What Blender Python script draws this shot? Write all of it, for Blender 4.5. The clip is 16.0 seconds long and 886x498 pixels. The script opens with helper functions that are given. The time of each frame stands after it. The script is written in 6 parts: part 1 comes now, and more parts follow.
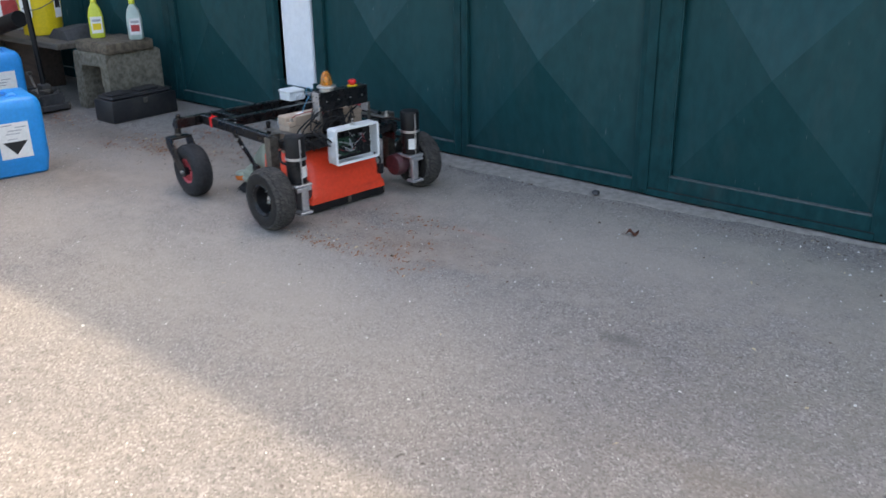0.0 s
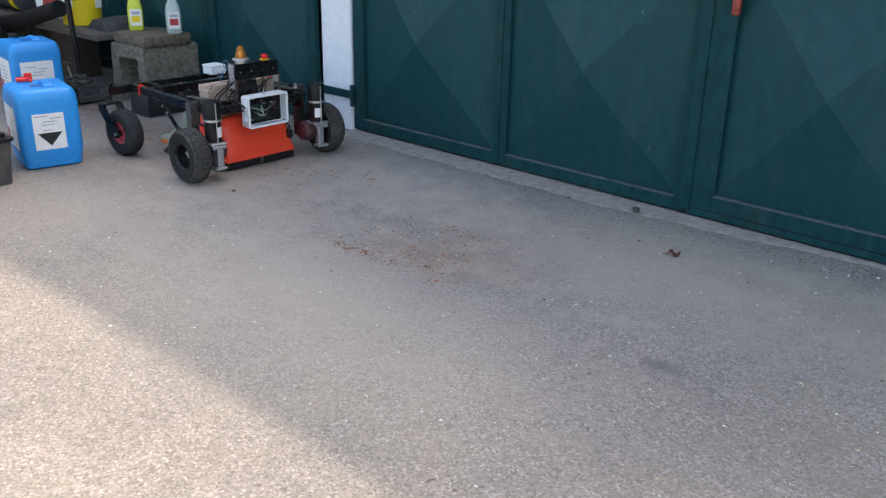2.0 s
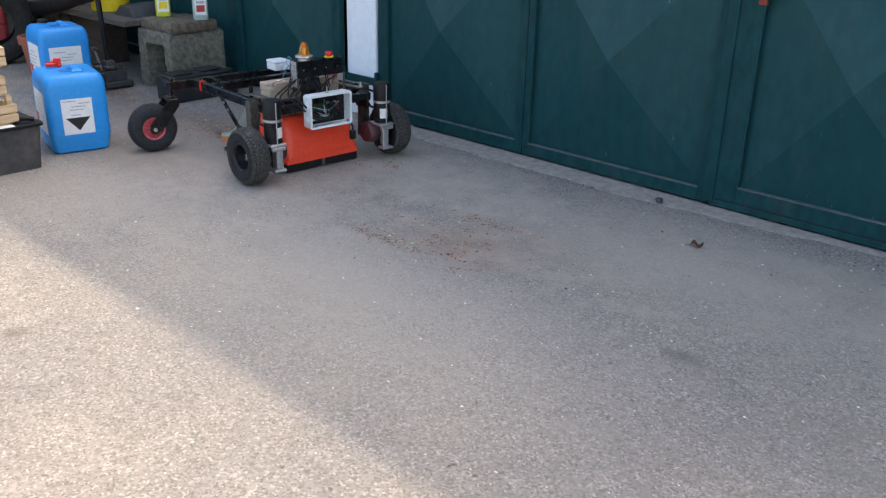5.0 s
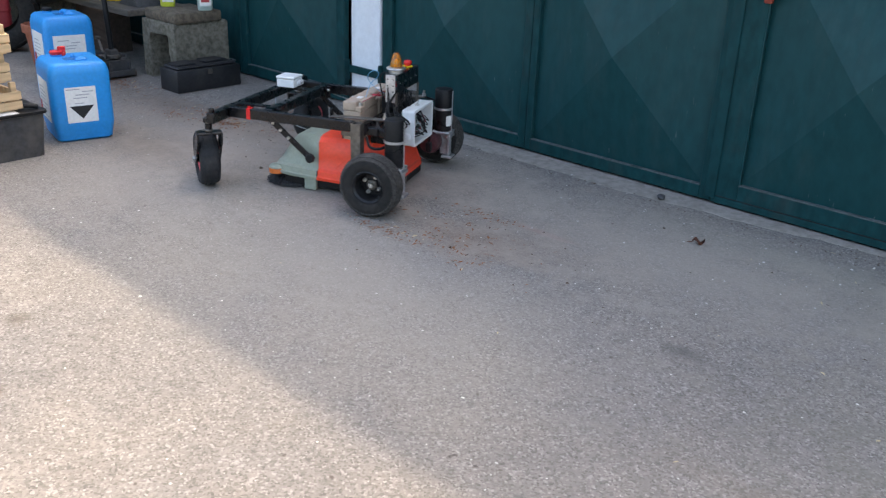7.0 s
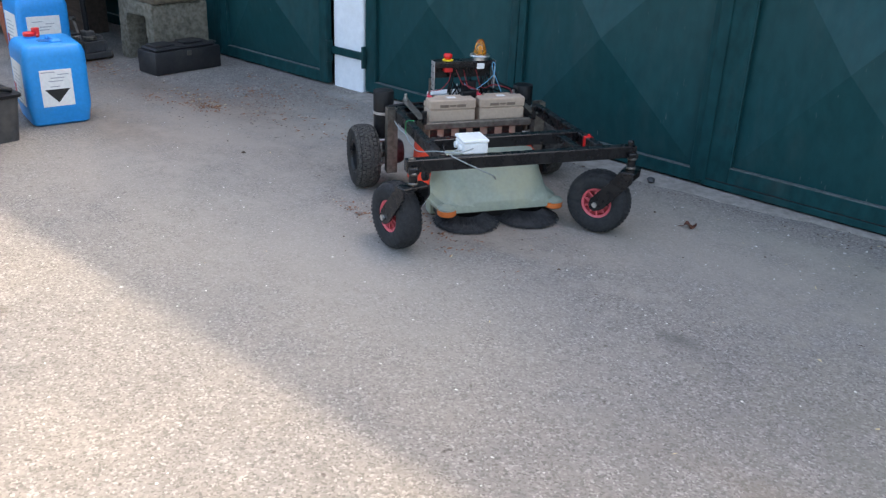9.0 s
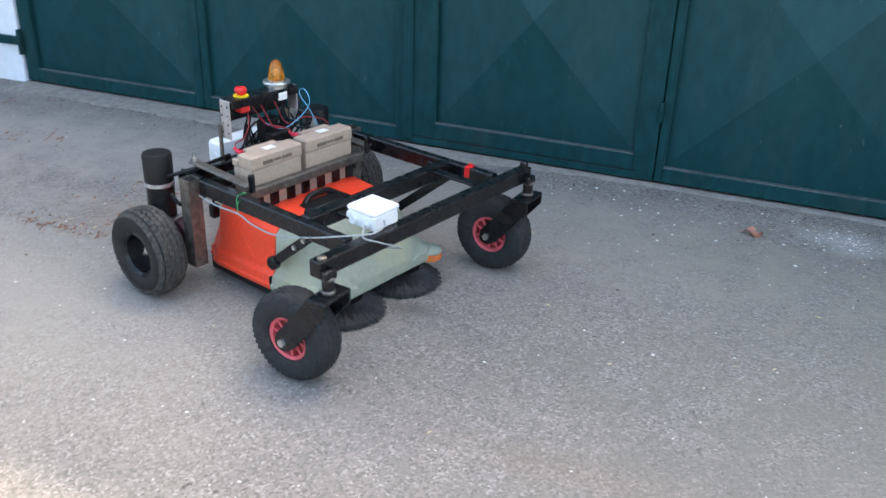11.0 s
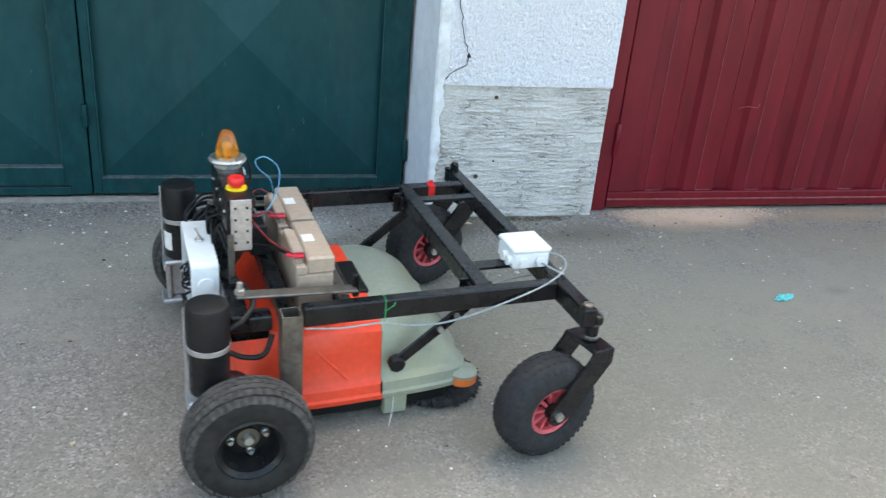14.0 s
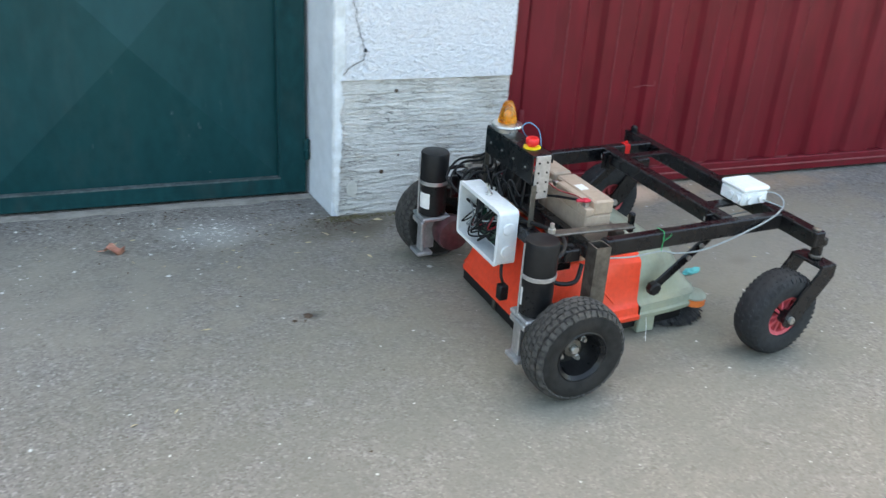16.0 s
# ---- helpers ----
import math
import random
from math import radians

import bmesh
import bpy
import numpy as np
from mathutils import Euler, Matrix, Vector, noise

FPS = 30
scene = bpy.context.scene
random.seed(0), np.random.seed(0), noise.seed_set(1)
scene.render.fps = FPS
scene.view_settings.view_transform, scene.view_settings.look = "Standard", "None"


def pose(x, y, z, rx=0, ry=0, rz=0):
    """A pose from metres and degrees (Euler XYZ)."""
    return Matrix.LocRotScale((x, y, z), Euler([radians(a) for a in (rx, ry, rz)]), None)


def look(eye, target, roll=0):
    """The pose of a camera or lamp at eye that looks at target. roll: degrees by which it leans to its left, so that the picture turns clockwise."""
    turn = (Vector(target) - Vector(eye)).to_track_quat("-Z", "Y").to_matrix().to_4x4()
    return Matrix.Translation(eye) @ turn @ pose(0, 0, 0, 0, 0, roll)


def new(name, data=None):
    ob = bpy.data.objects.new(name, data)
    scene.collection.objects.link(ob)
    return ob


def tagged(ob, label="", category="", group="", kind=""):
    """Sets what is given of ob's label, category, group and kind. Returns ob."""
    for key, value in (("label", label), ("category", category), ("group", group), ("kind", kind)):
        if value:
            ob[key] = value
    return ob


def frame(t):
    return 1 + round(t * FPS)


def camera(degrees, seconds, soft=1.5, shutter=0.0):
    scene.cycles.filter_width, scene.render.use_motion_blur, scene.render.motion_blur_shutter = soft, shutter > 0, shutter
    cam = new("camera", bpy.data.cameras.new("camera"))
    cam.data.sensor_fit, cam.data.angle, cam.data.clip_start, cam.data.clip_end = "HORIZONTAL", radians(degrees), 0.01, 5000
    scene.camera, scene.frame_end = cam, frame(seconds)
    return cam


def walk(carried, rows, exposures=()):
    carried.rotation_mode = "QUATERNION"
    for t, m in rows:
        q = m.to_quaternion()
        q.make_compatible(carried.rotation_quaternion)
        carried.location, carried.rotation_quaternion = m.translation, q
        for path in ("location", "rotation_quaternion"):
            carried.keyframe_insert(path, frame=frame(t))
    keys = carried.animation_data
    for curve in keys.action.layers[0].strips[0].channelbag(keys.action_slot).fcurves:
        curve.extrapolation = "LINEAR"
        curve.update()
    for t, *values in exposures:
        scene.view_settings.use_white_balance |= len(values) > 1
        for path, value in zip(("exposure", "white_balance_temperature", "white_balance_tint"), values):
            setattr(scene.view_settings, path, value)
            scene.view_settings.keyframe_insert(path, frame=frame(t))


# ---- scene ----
cam = camera(53.35, 16.0, soft=1.3, shutter=0.3)
# seconds, x, y, z, yaw, pitch, roll
CAMERA_ROWS = [
    (0, 1.654, -3.408, 1.242, 39.11, -21.92, 0.73),
    (0.5, 1.57, -3.355, 1.255, 37.91, -20.04, 1.17),
    (1, 1.557, -3.356, 1.255, 39.4, -20.35, -0.86),
    (1.5, 1.569, -3.36, 1.242, 40.77, -21.24, -0.93),
    (2, 1.564, -3.37, 1.247, 41.45, -21.81, -1.05),
    (2.5, 1.568, -3.363, 1.249, 43.53, -21.57, -0.6),
    (3, 1.56, -3.369, 1.253, 43.66, -21.78, -0.68),
    (5.5, 1.571, -3.386, 1.248, 42.91, -22.8, -1.28),
    (6, 1.565, -3.388, 1.246, 43.23, -23.08, -1.6),
    (6.5, 1.569, -3.395, 1.247, 43.25, -22.98, -2.06),
    (7, 1.569, -3.401, 1.243, 43.25, -22.85, -2.03),
    (7.5, 1.566, -3.394, 1.243, 42.97, -23.56, -2.41),
    (8, 1.551, -3.391, 1.24, 42.92, -23.75, -2.72),
    (8.2, 1.568, -3.388, 1.237, 42.94, -23.73, -2.35),
    (10.3, 1.375, -3.33, 1.236, 30.6, -27.9, -3.6),
    (10.5, 1.38, -3.311, 1.235, 25.09, -28.96, -3.37),
    (10.6, 1.411, -3.286, 1.237, 23.32, -28.48, -3.27),
    (11, 1.414, -3.222, 1.225, 21.97, -25.95, -1.7),
    (11.5, 1.44, -3.189, 1.208, 13.17, -25.02, -1.2),
    (12, 1.458, -3.157, 1.2, 11.92, -25.63, -1.09),
    (12.5, 1.47, -3.141, 1.198, 9.03, -26.1, -1.08),
    (13, 1.5, -3.069, 1.18, 3, -29.44, -1.31),
    (13.5, 1.504, -2.937, 1.18, -10.72, -26.4, -3.28),
    (14, 1.472, -2.88, 1.207, -12.42, -25.72, -4.66),
    (14.5, 1.475, -2.873, 1.203, -12.59, -25.85, -4.39),
    (15, 1.466, -2.872, 1.201, -12, -25.18, -5.36),
    (15.5, 1.469, -2.861, 1.202, -13.05, -25.39, -4.33),
    (16, 1.486, -2.845, 1.225, -19.34, -26.19, -3.4),
]
walk(cam, [(t, pose(x, y, z, 90 + p, r, w)) for t, x, y, z, w, p, r in CAMERA_ROWS],
     exposures=[(0, 2.07, 7250, 9), (8.2, 2.03, 7050, 9), (10.5, 2.5, 7000, 6), (12.8, 2.49, 7050, 6), (14.0, 2.55, 7650, 1), (16, 2.55, 7650, 1)])

# ---- light ----
SUN_ELEVATION, SUN_TURN = radians(55), radians(12)
world = bpy.data.worlds.new("sky")
scene.world = world
world.use_nodes = True
sky = world.node_tree.nodes.new("ShaderNodeTexSky")
sky.sky_type, sky.sun_disc = "NISHITA", False
sky.sun_elevation, sky.sun_rotation = SUN_ELEVATION, SUN_TURN
sky.air_density, sky.dust_density = 1.0, 4.0
back = world.node_tree.nodes["Background"]
world.node_tree.links.new(sky.outputs[0], back.inputs[0])
back.inputs[1].default_value = 0.15
sun = new("sun", bpy.data.lights.new("sun", "SUN"))
sun.data.energy, sun.data.angle, sun.data.color = 1.10, radians(1.7), (1.0, 0.87, 0.70)
sun.matrix_world = look((30 * math.sin(SUN_TURN) * math.cos(SUN_ELEVATION), 30 * math.cos(SUN_TURN) * math.cos(SUN_ELEVATION), 30 * math.sin(SUN_ELEVATION)), (0, 0, 0))


# ---- materials ----
def nodes_of(name):
    m = bpy.data.materials.new(name)
    m.use_nodes = True
    t = m.node_tree
    return m, t, t.nodes["Principled BSDF"]


def add_node(t, kind, **inputs):
    n = t.nodes.new("ShaderNode" + kind)
    for k, v in inputs.items():
        n.inputs[k.replace("_", " ")].default_value = v
    return n


def coords(t, scale=(1, 1, 1), world_space=False):
    tc = add_node(t, "NewGeometry") if world_space else add_node(t, "TexCoord")
    mp = add_node(t, "Mapping")
    mp.inputs["Scale"].default_value = scale
    t.links.new(tc.outputs["Position"] if world_space else tc.outputs["Object"], mp.inputs["Vector"])
    return mp.outputs["Vector"]


def noise_of(t, vec, scale, detail=4.0, rough=0.55):
    n = add_node(t, "TexNoise", Scale=scale, Detail=detail, Roughness=rough)
    t.links.new(vec, n.inputs["Vector"])
    return n.outputs["Fac"]


def ramp(t, fac, stops):
    r = add_node(t, "ValToRGB")
    e = r.color_ramp.elements
    while len(e) < len(stops):
        e.new(0.5)
    for k, (p, c) in zip(e, stops):
        k.position = p
        k.color = (c, c, c, 1) if isinstance(c, (int, float)) else (*c, 1)
    t.links.new(fac, r.inputs["Fac"])
    return r.outputs["Color"]


def mix(t, fac, a, b, blend="MIX"):
    m = add_node(t, "Mix")
    m.data_type, m.blend_type = "RGBA", blend
    for v, k in ((fac, 0), (a, 6), (b, 7)):
        if isinstance(v, (int, float)):
            m.inputs[k].default_value = v
        elif isinstance(v, tuple):
            m.inputs[k].default_value = (*v, 1)
        else:
            t.links.new(v, m.inputs[k])
    return m.outputs[2]


def bump(t, bsdf, height, strength, distance):
    b = add_node(t, "Bump", Strength=strength, Distance=distance)
    t.links.new(height, b.inputs["Height"])
    t.links.new(b.outputs["Normal"], bsdf.inputs["Normal"])


def surface(name, base, rough=0.5, metal=0.0, grain=60.0, amount=0.18, stain=(0.3, 0.3, 0.3), stains=0.25, stain_scale=5.0, relief=0.15, depth=0.001, stretch=(1, 1, 1), gloss=0.5):
    """Paint, plastic, metal: a base colour with fine grain and larger stains."""
    m, t, b = nodes_of(name)
    v = coords(t, stretch)
    fine = noise_of(t, v, grain, 3.0)
    big = noise_of(t, v, stain_scale, 5.0, 0.65)
    dark = tuple(c * (1 - amount) for c in base)
    light = tuple(min(1, c * (1 + amount)) for c in base)
    col = mix(t, ramp(t, fine, ((0.3, 0), (0.7, 1))), dark, light)
    col = mix(t, ramp(t, big, ((0.52, 0), (0.75, stains))), col, stain)
    t.links.new(col, b.inputs["Base Color"])
    r = ramp(t, big, ((0.3, max(0.02, rough - 0.08)), (0.75, min(1, rough + 0.15))))
    t.links.new(r, b.inputs["Roughness"])
    b.inputs["Metallic"].default_value = metal
    b.inputs["Specular IOR Level"].default_value = gloss
    bump(t, b, fine, relief, depth)
    return m


def ground_material():
    m, t, b = nodes_of("worn_asphalt")
    v = coords(t, world_space=True)
    vor = add_node(t, "TexVoronoi", Scale=170.0)
    t.links.new(v, vor.inputs["Vector"])
    grey = add_node(t, "SeparateColor")
    t.links.new(vor.outputs["Color"], grey.inputs[0])
    chips = ramp(t, grey.outputs[0], ((0.0, (0.110, 0.101, 0.090)), (0.35, (0.222, 0.205, 0.184)), (0.84, (0.297, 0.275, 0.248)), (1.0, (0.46, 0.43, 0.395))))
    fine = noise_of(t, v, 38.0, 6.0, 0.7)
    col = mix(t, 0.38, chips, ramp(t, fine, ((0.3, (0.18, 0.166, 0.150)), (0.7, (0.325, 0.300, 0.272)))))
    broad = noise_of(t, v, 1.1, 5.0, 0.6)
    col = mix(t, 1.0, col, ramp(t, broad, ((0.3, (0.80, 0.81, 0.84)), (0.7, (1.08, 1.04, 1.0)))), "MULTIPLY")
    mid = noise_of(t, v, 7.0, 5.0, 0.7)
    col = mix(t, 1.0, col, ramp(t, mid, ((0.3, (0.84, 0.84, 0.84)), (0.7, (1.1, 1.1, 1.1)))), "MULTIPLY")
    specks = noise_of(t, v, 24.0, 2.0, 0.5)
    col = mix(t, ramp(t, specks, ((0.70, 0), (0.74, 0.6))), col, (0.06, 0.045, 0.035))
    # stains with a place of their own: earth, sand, lime, oil; the broad pale ones before the green door also paint its
    # shade lighter, the grey one at (2.3, -2.0) paints the near floor darker
    for x, y, rx, ry, colour, power in (
            (-0.45, -1.10, 0.40, 0.22, (0.22, 0.135, 0.085), 0.5), (-0.30, -0.95, 0.5, 0.3, (0.27, 0.20, 0.15), 0.4), (-2.15, -0.75, 0.55, 0.35, (0.20, 0.135, 0.095), 0.6),
            (-2.9, -0.85, 0.8, 0.35, (0.13, 0.10, 0.08), 0.7), (3.12, -0.225, 0.42, 0.15, (0.74, 0.46, 0.28), 1.0), (3.75, -0.22, 0.6, 0.12, (0.42, 0.29, 0.19), 0.8), (3.6, -0.45, 1.0, 0.25, (0.29, 0.24, 0.17), 0.6), (2.6, -1.1, 2.0, 1.1, (0.262, 0.246, 0.186), 0.65), (1.3, -0.5, 1.2, 0.4, (0.27, 0.245, 0.19), 0.5), (1.70, -0.25, 0.20, 0.13, (0.56, 0.54, 0.50), 0.42),
            (2.15, -0.30, 0.28, 0.12, (0.10, 0.085, 0.06), 0.8), (2.6, -0.36, 0.35, 0.10, (0.12, 0.10, 0.075), 0.7), (0.57, -1.26, 0.10, 0.06, (0.09, 0.085, 0.08), 0.6), (-0.9, -2.55, 0.06, 0.05, (0.11, 0.09, 0.07), 0.7), (-0.55, -2.75, 0.06, 0.04, (0.11, 0.09, 0.07), 0.7),
            (1.90, -0.82, 0.05, 0.03, (0.06, 0.055, 0.05), 0.8), (3.29, -0.80, 0.07, 0.04, (0.07, 0.065, 0.06), 0.8), (-2.0, -0.15, 0.3, 0.08, (0.38, 0.36, 0.33), 0.6), (1.2, -1.75, 0.5, 0.1, (0.22, 0.17, 0.12), 0.35), (-2.25, -1.35, 0.5, 0.3, (0.19, 0.14, 0.10), 0.6), (-0.28, -0.82, 0.22, 0.03, (0.26, 0.11, 0.10), 0.5), (0.6, -0.35, 0.9, 0.16, (0.33, 0.30, 0.24), 0.5), (-1.3, -0.55, 1.1, 0.5, (0.42, 0.372, 0.318), 0.75), (0.2, -0.65, 1.7, 0.6, (0.41, 0.355, 0.298), 0.62), (-1.9, -1.7, 0.9, 0.6, (0.40, 0.35, 0.30), 0.5), (2.3, -2.0, 1.9, 0.9, (0.195, 0.186, 0.165), 0.65), (-2.0, -1.05, 1.4, 0.6, (0.41, 0.34, 0.28), 0.7), (-0.6, -1.6, 1.5, 0.8, (0.37, 0.335, 0.292), 0.6), (3.2, -0.75, 1.3, 0.55, (0.33, 0.295, 0.235), 0.65), (3.12, -0.21, 0.36, 0.11, (0.74, 0.55, 0.42), 0.9)):
        mp = add_node(t, "Mapping")
        mp.vector_type = "TEXTURE"
        mp.inputs["Location"].default_value = (x, y, 0)
        mp.inputs["Scale"].default_value = (rx, ry, 1)
        t.links.new(v, mp.inputs["Vector"])
        ln = add_node(t, "VectorMath")
        ln.operation = "LENGTH"
        t.links.new(mp.outputs[0], ln.inputs[0])
        mm = add_node(t, "Math")
        mm.operation = "MULTIPLY_ADD"
        t.links.new(mid, mm.inputs[0])
        mm.inputs[1].default_value = 1.6
        t.links.new(ln.outputs["Value"], mm.inputs[2])
        col = mix(t, ramp_sum(t, mm.outputs[0], power), col, colour)
    t.links.new(col, b.inputs["Base Color"])
    b.inputs["Roughness"].default_value = 0.9
    b.inputs["Specular IOR Level"].default_value = 0.25
    hs = add_node(t, "Math")
    hs.operation = "ADD"
    t.links.new(grey.outputs[1], hs.inputs[0])
    t.links.new(fine, hs.inputs[1])
    bump(t, b, hs.outputs[0], 0.6, 0.0045)
    return m


def ramp_sum(t, value, power):
    """A soft ragged edge: full near the middle, none past the rim."""
    mr = add_node(t, "MapRange")
    mr.inputs["From Min"].default_value, mr.inputs["From Max"].default_value = 0.9, 1.75
    mr.inputs["To Min"].default_value, mr.inputs["To Max"].default_value = power, 0.0
    t.links.new(value, mr.inputs["Value"])
    return mr.outputs[0]


def render_material(name, base, low, scale, strength, depth, stretch=(1, 1, 1), stain=(0.3, 0.26, 0.2)):
    """Wall render and rough concrete with real relief."""
    m, t, b = nodes_of(name)
    v = coords(t, stretch, world_space=True)
    a = noise_of(t, v, scale, 6.0, 0.65)
    c = noise_of(t, v, 4.0, 5.0, 0.6)
    col = mix(t, ramp(t, a, ((0.35, 0), (0.6, 1))), low, base)
    col = mix(t, ramp(t, c, ((0.55, 0), (0.8, 0.35))), col, stain)
    t.links.new(col, b.inputs["Base Color"])
    b.inputs["Roughness"].default_value = 0.88
    bump(t, b, a, strength, depth)
    return m


def plinth_material():
    """Flaking grey limewash over trowelled concrete: pale skin broken by short level cracks."""
    m, t, b = nodes_of("flaking_plinth")
    plain = coords(t, (1, 1, 1), world_space=True)
    a = noise_of(t, coords(t, (1, 1, 4.4), world_space=True), 19.0, 3.0, 0.6)
    c = noise_of(t, coords(t, (1, 1, 2.5), world_space=True), 60.0, 5.0, 0.7)
    d = noise_of(t, plain, 9.0, 4.0, 0.6)
    e = noise_of(t, plain, 3.2, 4.0, 0.6)
    col = mix(t, ramp(t, c, ((0.3, 0), (0.7, 1))), (0.53, 0.51, 0.48), (0.74, 0.72, 0.69))
    cracks = mix(t, 1.0, ramp(t, a, ((0.474, 0), (0.490, 1), (0.502, 1), (0.520, 0))), ramp(t, d, ((0.44, 0), (0.56, 1))), "MULTIPLY")
    col = mix(t, mix(t, 0.74, (0, 0, 0), cracks), col, (0.15, 0.135, 0.115))
    col = mix(t, ramp(t, e, ((0.55, 0), (0.75, 0.45))), col, (0.38, 0.34, 0.27))
    col = mix(t, ramp(t, d, ((0.66, 0), (0.74, 0.5))), col, (0.42, 0.30, 0.16))
    t.links.new(col, b.inputs["Base Color"])
    b.inputs["Roughness"].default_value = 0.9
    bump(t, b, mix(t, 0.6, c, cracks, "SUBTRACT"), 0.9, 0.008)
    return m


def glass_like(name, colour, rough, through_amount):
    m, t, b = nodes_of(name)
    v = coords(t)
    n = noise_of(t, v, 40.0)
    t.links.new(mix(t, ramp(t, n, ((0.3, 0), (0.7, 1))), tuple(c * 0.85 for c in colour), colour), b.inputs["Base Color"])
    b.inputs["Roughness"].default_value, b.inputs["Transmission Weight"].default_value = rough, through_amount
    return m


def scratched_paint(m):
    """Old door paint: sparse pale upright scratches and rubbed spots over the coat."""
    t, b = m.node_tree, m.node_tree.nodes["Principled BSDF"]
    coat = b.inputs["Base Color"].links[0].from_socket
    fine = noise_of(t, coords(t, (1, 1, 0.16), world_space=True), 85.0, 2.0, 0.5)
    where = noise_of(t, coords(t, (1, 1, 1), world_space=True), 5.0, 3.0, 0.6)
    marks = mix(t, 1.0, ramp(t, fine, ((0.69, 0), (0.75, 0.55))), ramp(t, where, ((0.54, 0), (0.66, 1))), "MULTIPLY")
    dust = noise_of(t, coords(t, (1, 1, 0.25), world_space=True), 9.0, 5.0, 0.7)
    col = mix(t, ramp(t, dust, ((0.50, 0), (0.85, 0.28))), coat, (0.065, 0.095, 0.09))
    t.links.new(mix(t, marks, col, (0.20, 0.24, 0.23)), b.inputs["Base Color"])
    return m


M_GROUND = ground_material()
M_GREEN = scratched_paint(surface("green_door_paint", (0.0085, 0.053, 0.058), 0.40, 0, 25, 0.12, (0.015, 0.068, 0.070), 0.5, 2.2, 0.08, 0.0015, (1, 1, 0.5), 0.18))
M_GREEN_FRAME = surface("green_frame_paint", (0.0065, 0.045, 0.049), 0.48, 0, 25, 0.25, (0.05, 0.06, 0.055), 0.4, 5.0, 0.15, 0.002, (1, 1, 0.5), 0.12)
M_RUSTLINE = surface("worn_edge", (0.085, 0.105, 0.105), 0.7, 0, 60, 0.4, (0.006, 0.04, 0.042), 0.9, 7)
M_RED = surface("red_door_paint", (0.148, 0.006, 0.014), 0.40, 0, 25, 0.2, (0.17, 0.020, 0.028), 0.4, 3.0, 0.15, 0.002, (1, 1, 0.2), 0.3)
M_STUCCO = render_material("white_stucco", (0.90, 0.91, 0.94), (0.79, 0.80, 0.84), 120.0, 1.0, 0.012, (1, 1, 1), (0.72, 0.73, 0.76))
M_RAW = plinth_material()
M_REVEAL = render_material("limewashed_reveal", (0.78, 0.81, 0.85), (0.70, 0.73, 0.77), 18.0, 0.25, 0.003, (1, 1, 1), (0.50, 0.50, 0.50))
M_PIER = render_material("white_pier_paint", (0.80, 0.82, 0.85), (0.74, 0.76, 0.79), 30.0, 0.25, 0.003, (1, 1, 1), (0.68, 0.68, 0.68))
M_WHITEWASH = render_material("whitewash", (0.80, 0.82, 0.84), (0.60, 0.61, 0.61), 20.0, 0.5, 0.006, (1, 1, 1), (0.45, 0.43, 0.40))
M_MORTAR = render_material("old_mortar", (0.58, 0.56, 0.52), (0.50, 0.48, 0.44), 40.0, 0.4, 0.003)
M_THRESH = render_material("threshold_concrete", (0.345, 0.310, 0.270), (0.235, 0.210, 0.182), 24.0, 0.8, 0.006, (1, 1, 1), (0.19, 0.16, 0.13))
M_BLOCK = render_material("mossy_concrete", (0.225, 0.202, 0.160), (0.095, 0.088, 0.062), 34.0, 0.9, 0.010, (1, 1, 1), (0.055, 0.062, 0.030))
M_SLAB = render_material("old_slab", (0.17, 0.135, 0.095), (0.075, 0.058, 0.042), 30.0, 1.0, 0.008)
M_ROOF = surface("roof_tile", (0.25, 0.10, 0.06), 0.8)
M_BLACK = surface("black_frame_paint", (0.0055, 0.0055, 0.0065), 0.26, 0, 80, 0.4, (0.030, 0.029, 0.028), 0.4, 22.0, gloss=0.45)
M_TOOLBOX = surface("scuffed_black_box", (0.016, 0.016, 0.018), 0.5, 0, 40, 0.3, (0.07, 0.062, 0.052), 0.5, 6.0, 0.3, 0.002)
# battery beige made darker, to paint the shade inside the handle slots
M_SLOT = surface("beige_shadow_gap", (0.15, 0.11, 0.08), 0.6)
M_MOSS = surface("dead_moss", (0.10, 0.085, 0.04), 0.9)
M_STRAW = surface("pale_straw", (0.50, 0.40, 0.24), 0.8)
M_STEEL = surface("bare_steel", (0.17, 0.155, 0.135), 0.42, 0.75, 60, 0.3, (0.05, 0.035, 0.025), 0.7, 14.0)
M_ALU = surface("cast_aluminium", (0.55, 0.55, 0.56), 0.4, 0.85, 90, 0.15, (0.3, 0.3, 0.3), 0.4, 18.0)
M_CHROME = surface("bolt_zinc", (0.62, 0.61, 0.58), 0.3, 0.9, 90, 0.15, (0.3, 0.27, 0.2), 0.4, 30.0)
M_TYRE = surface("dusty_rubber", (0.018, 0.017, 0.016), 0.75, 0, 55, 0.4, (0.055, 0.048, 0.042), 0.6, 9.0, 0.4, 0.002, gloss=0.3)
M_TREAD = surface("dusty_tread", (0.056, 0.053, 0.049), 0.85, 0, 90, 0.45, (0.13, 0.115, 0.10), 0.85, 16.0, 0.4, 0.002, gloss=0.3)
M_TYRE_CLEAN = surface("black_rubber", (0.022, 0.023, 0.025), 0.72, 0, 70, 0.35, (0.060, 0.057, 0.054), 0.6, 14.0, 0.3, 0.002, gloss=0.3)
M_RIM = surface("black_steel_rim", (0.010, 0.010, 0.011), 0.3, 0.0, 60, 0.3, (0.05, 0.05, 0.05), 0.4, 20.0, gloss=0.3)
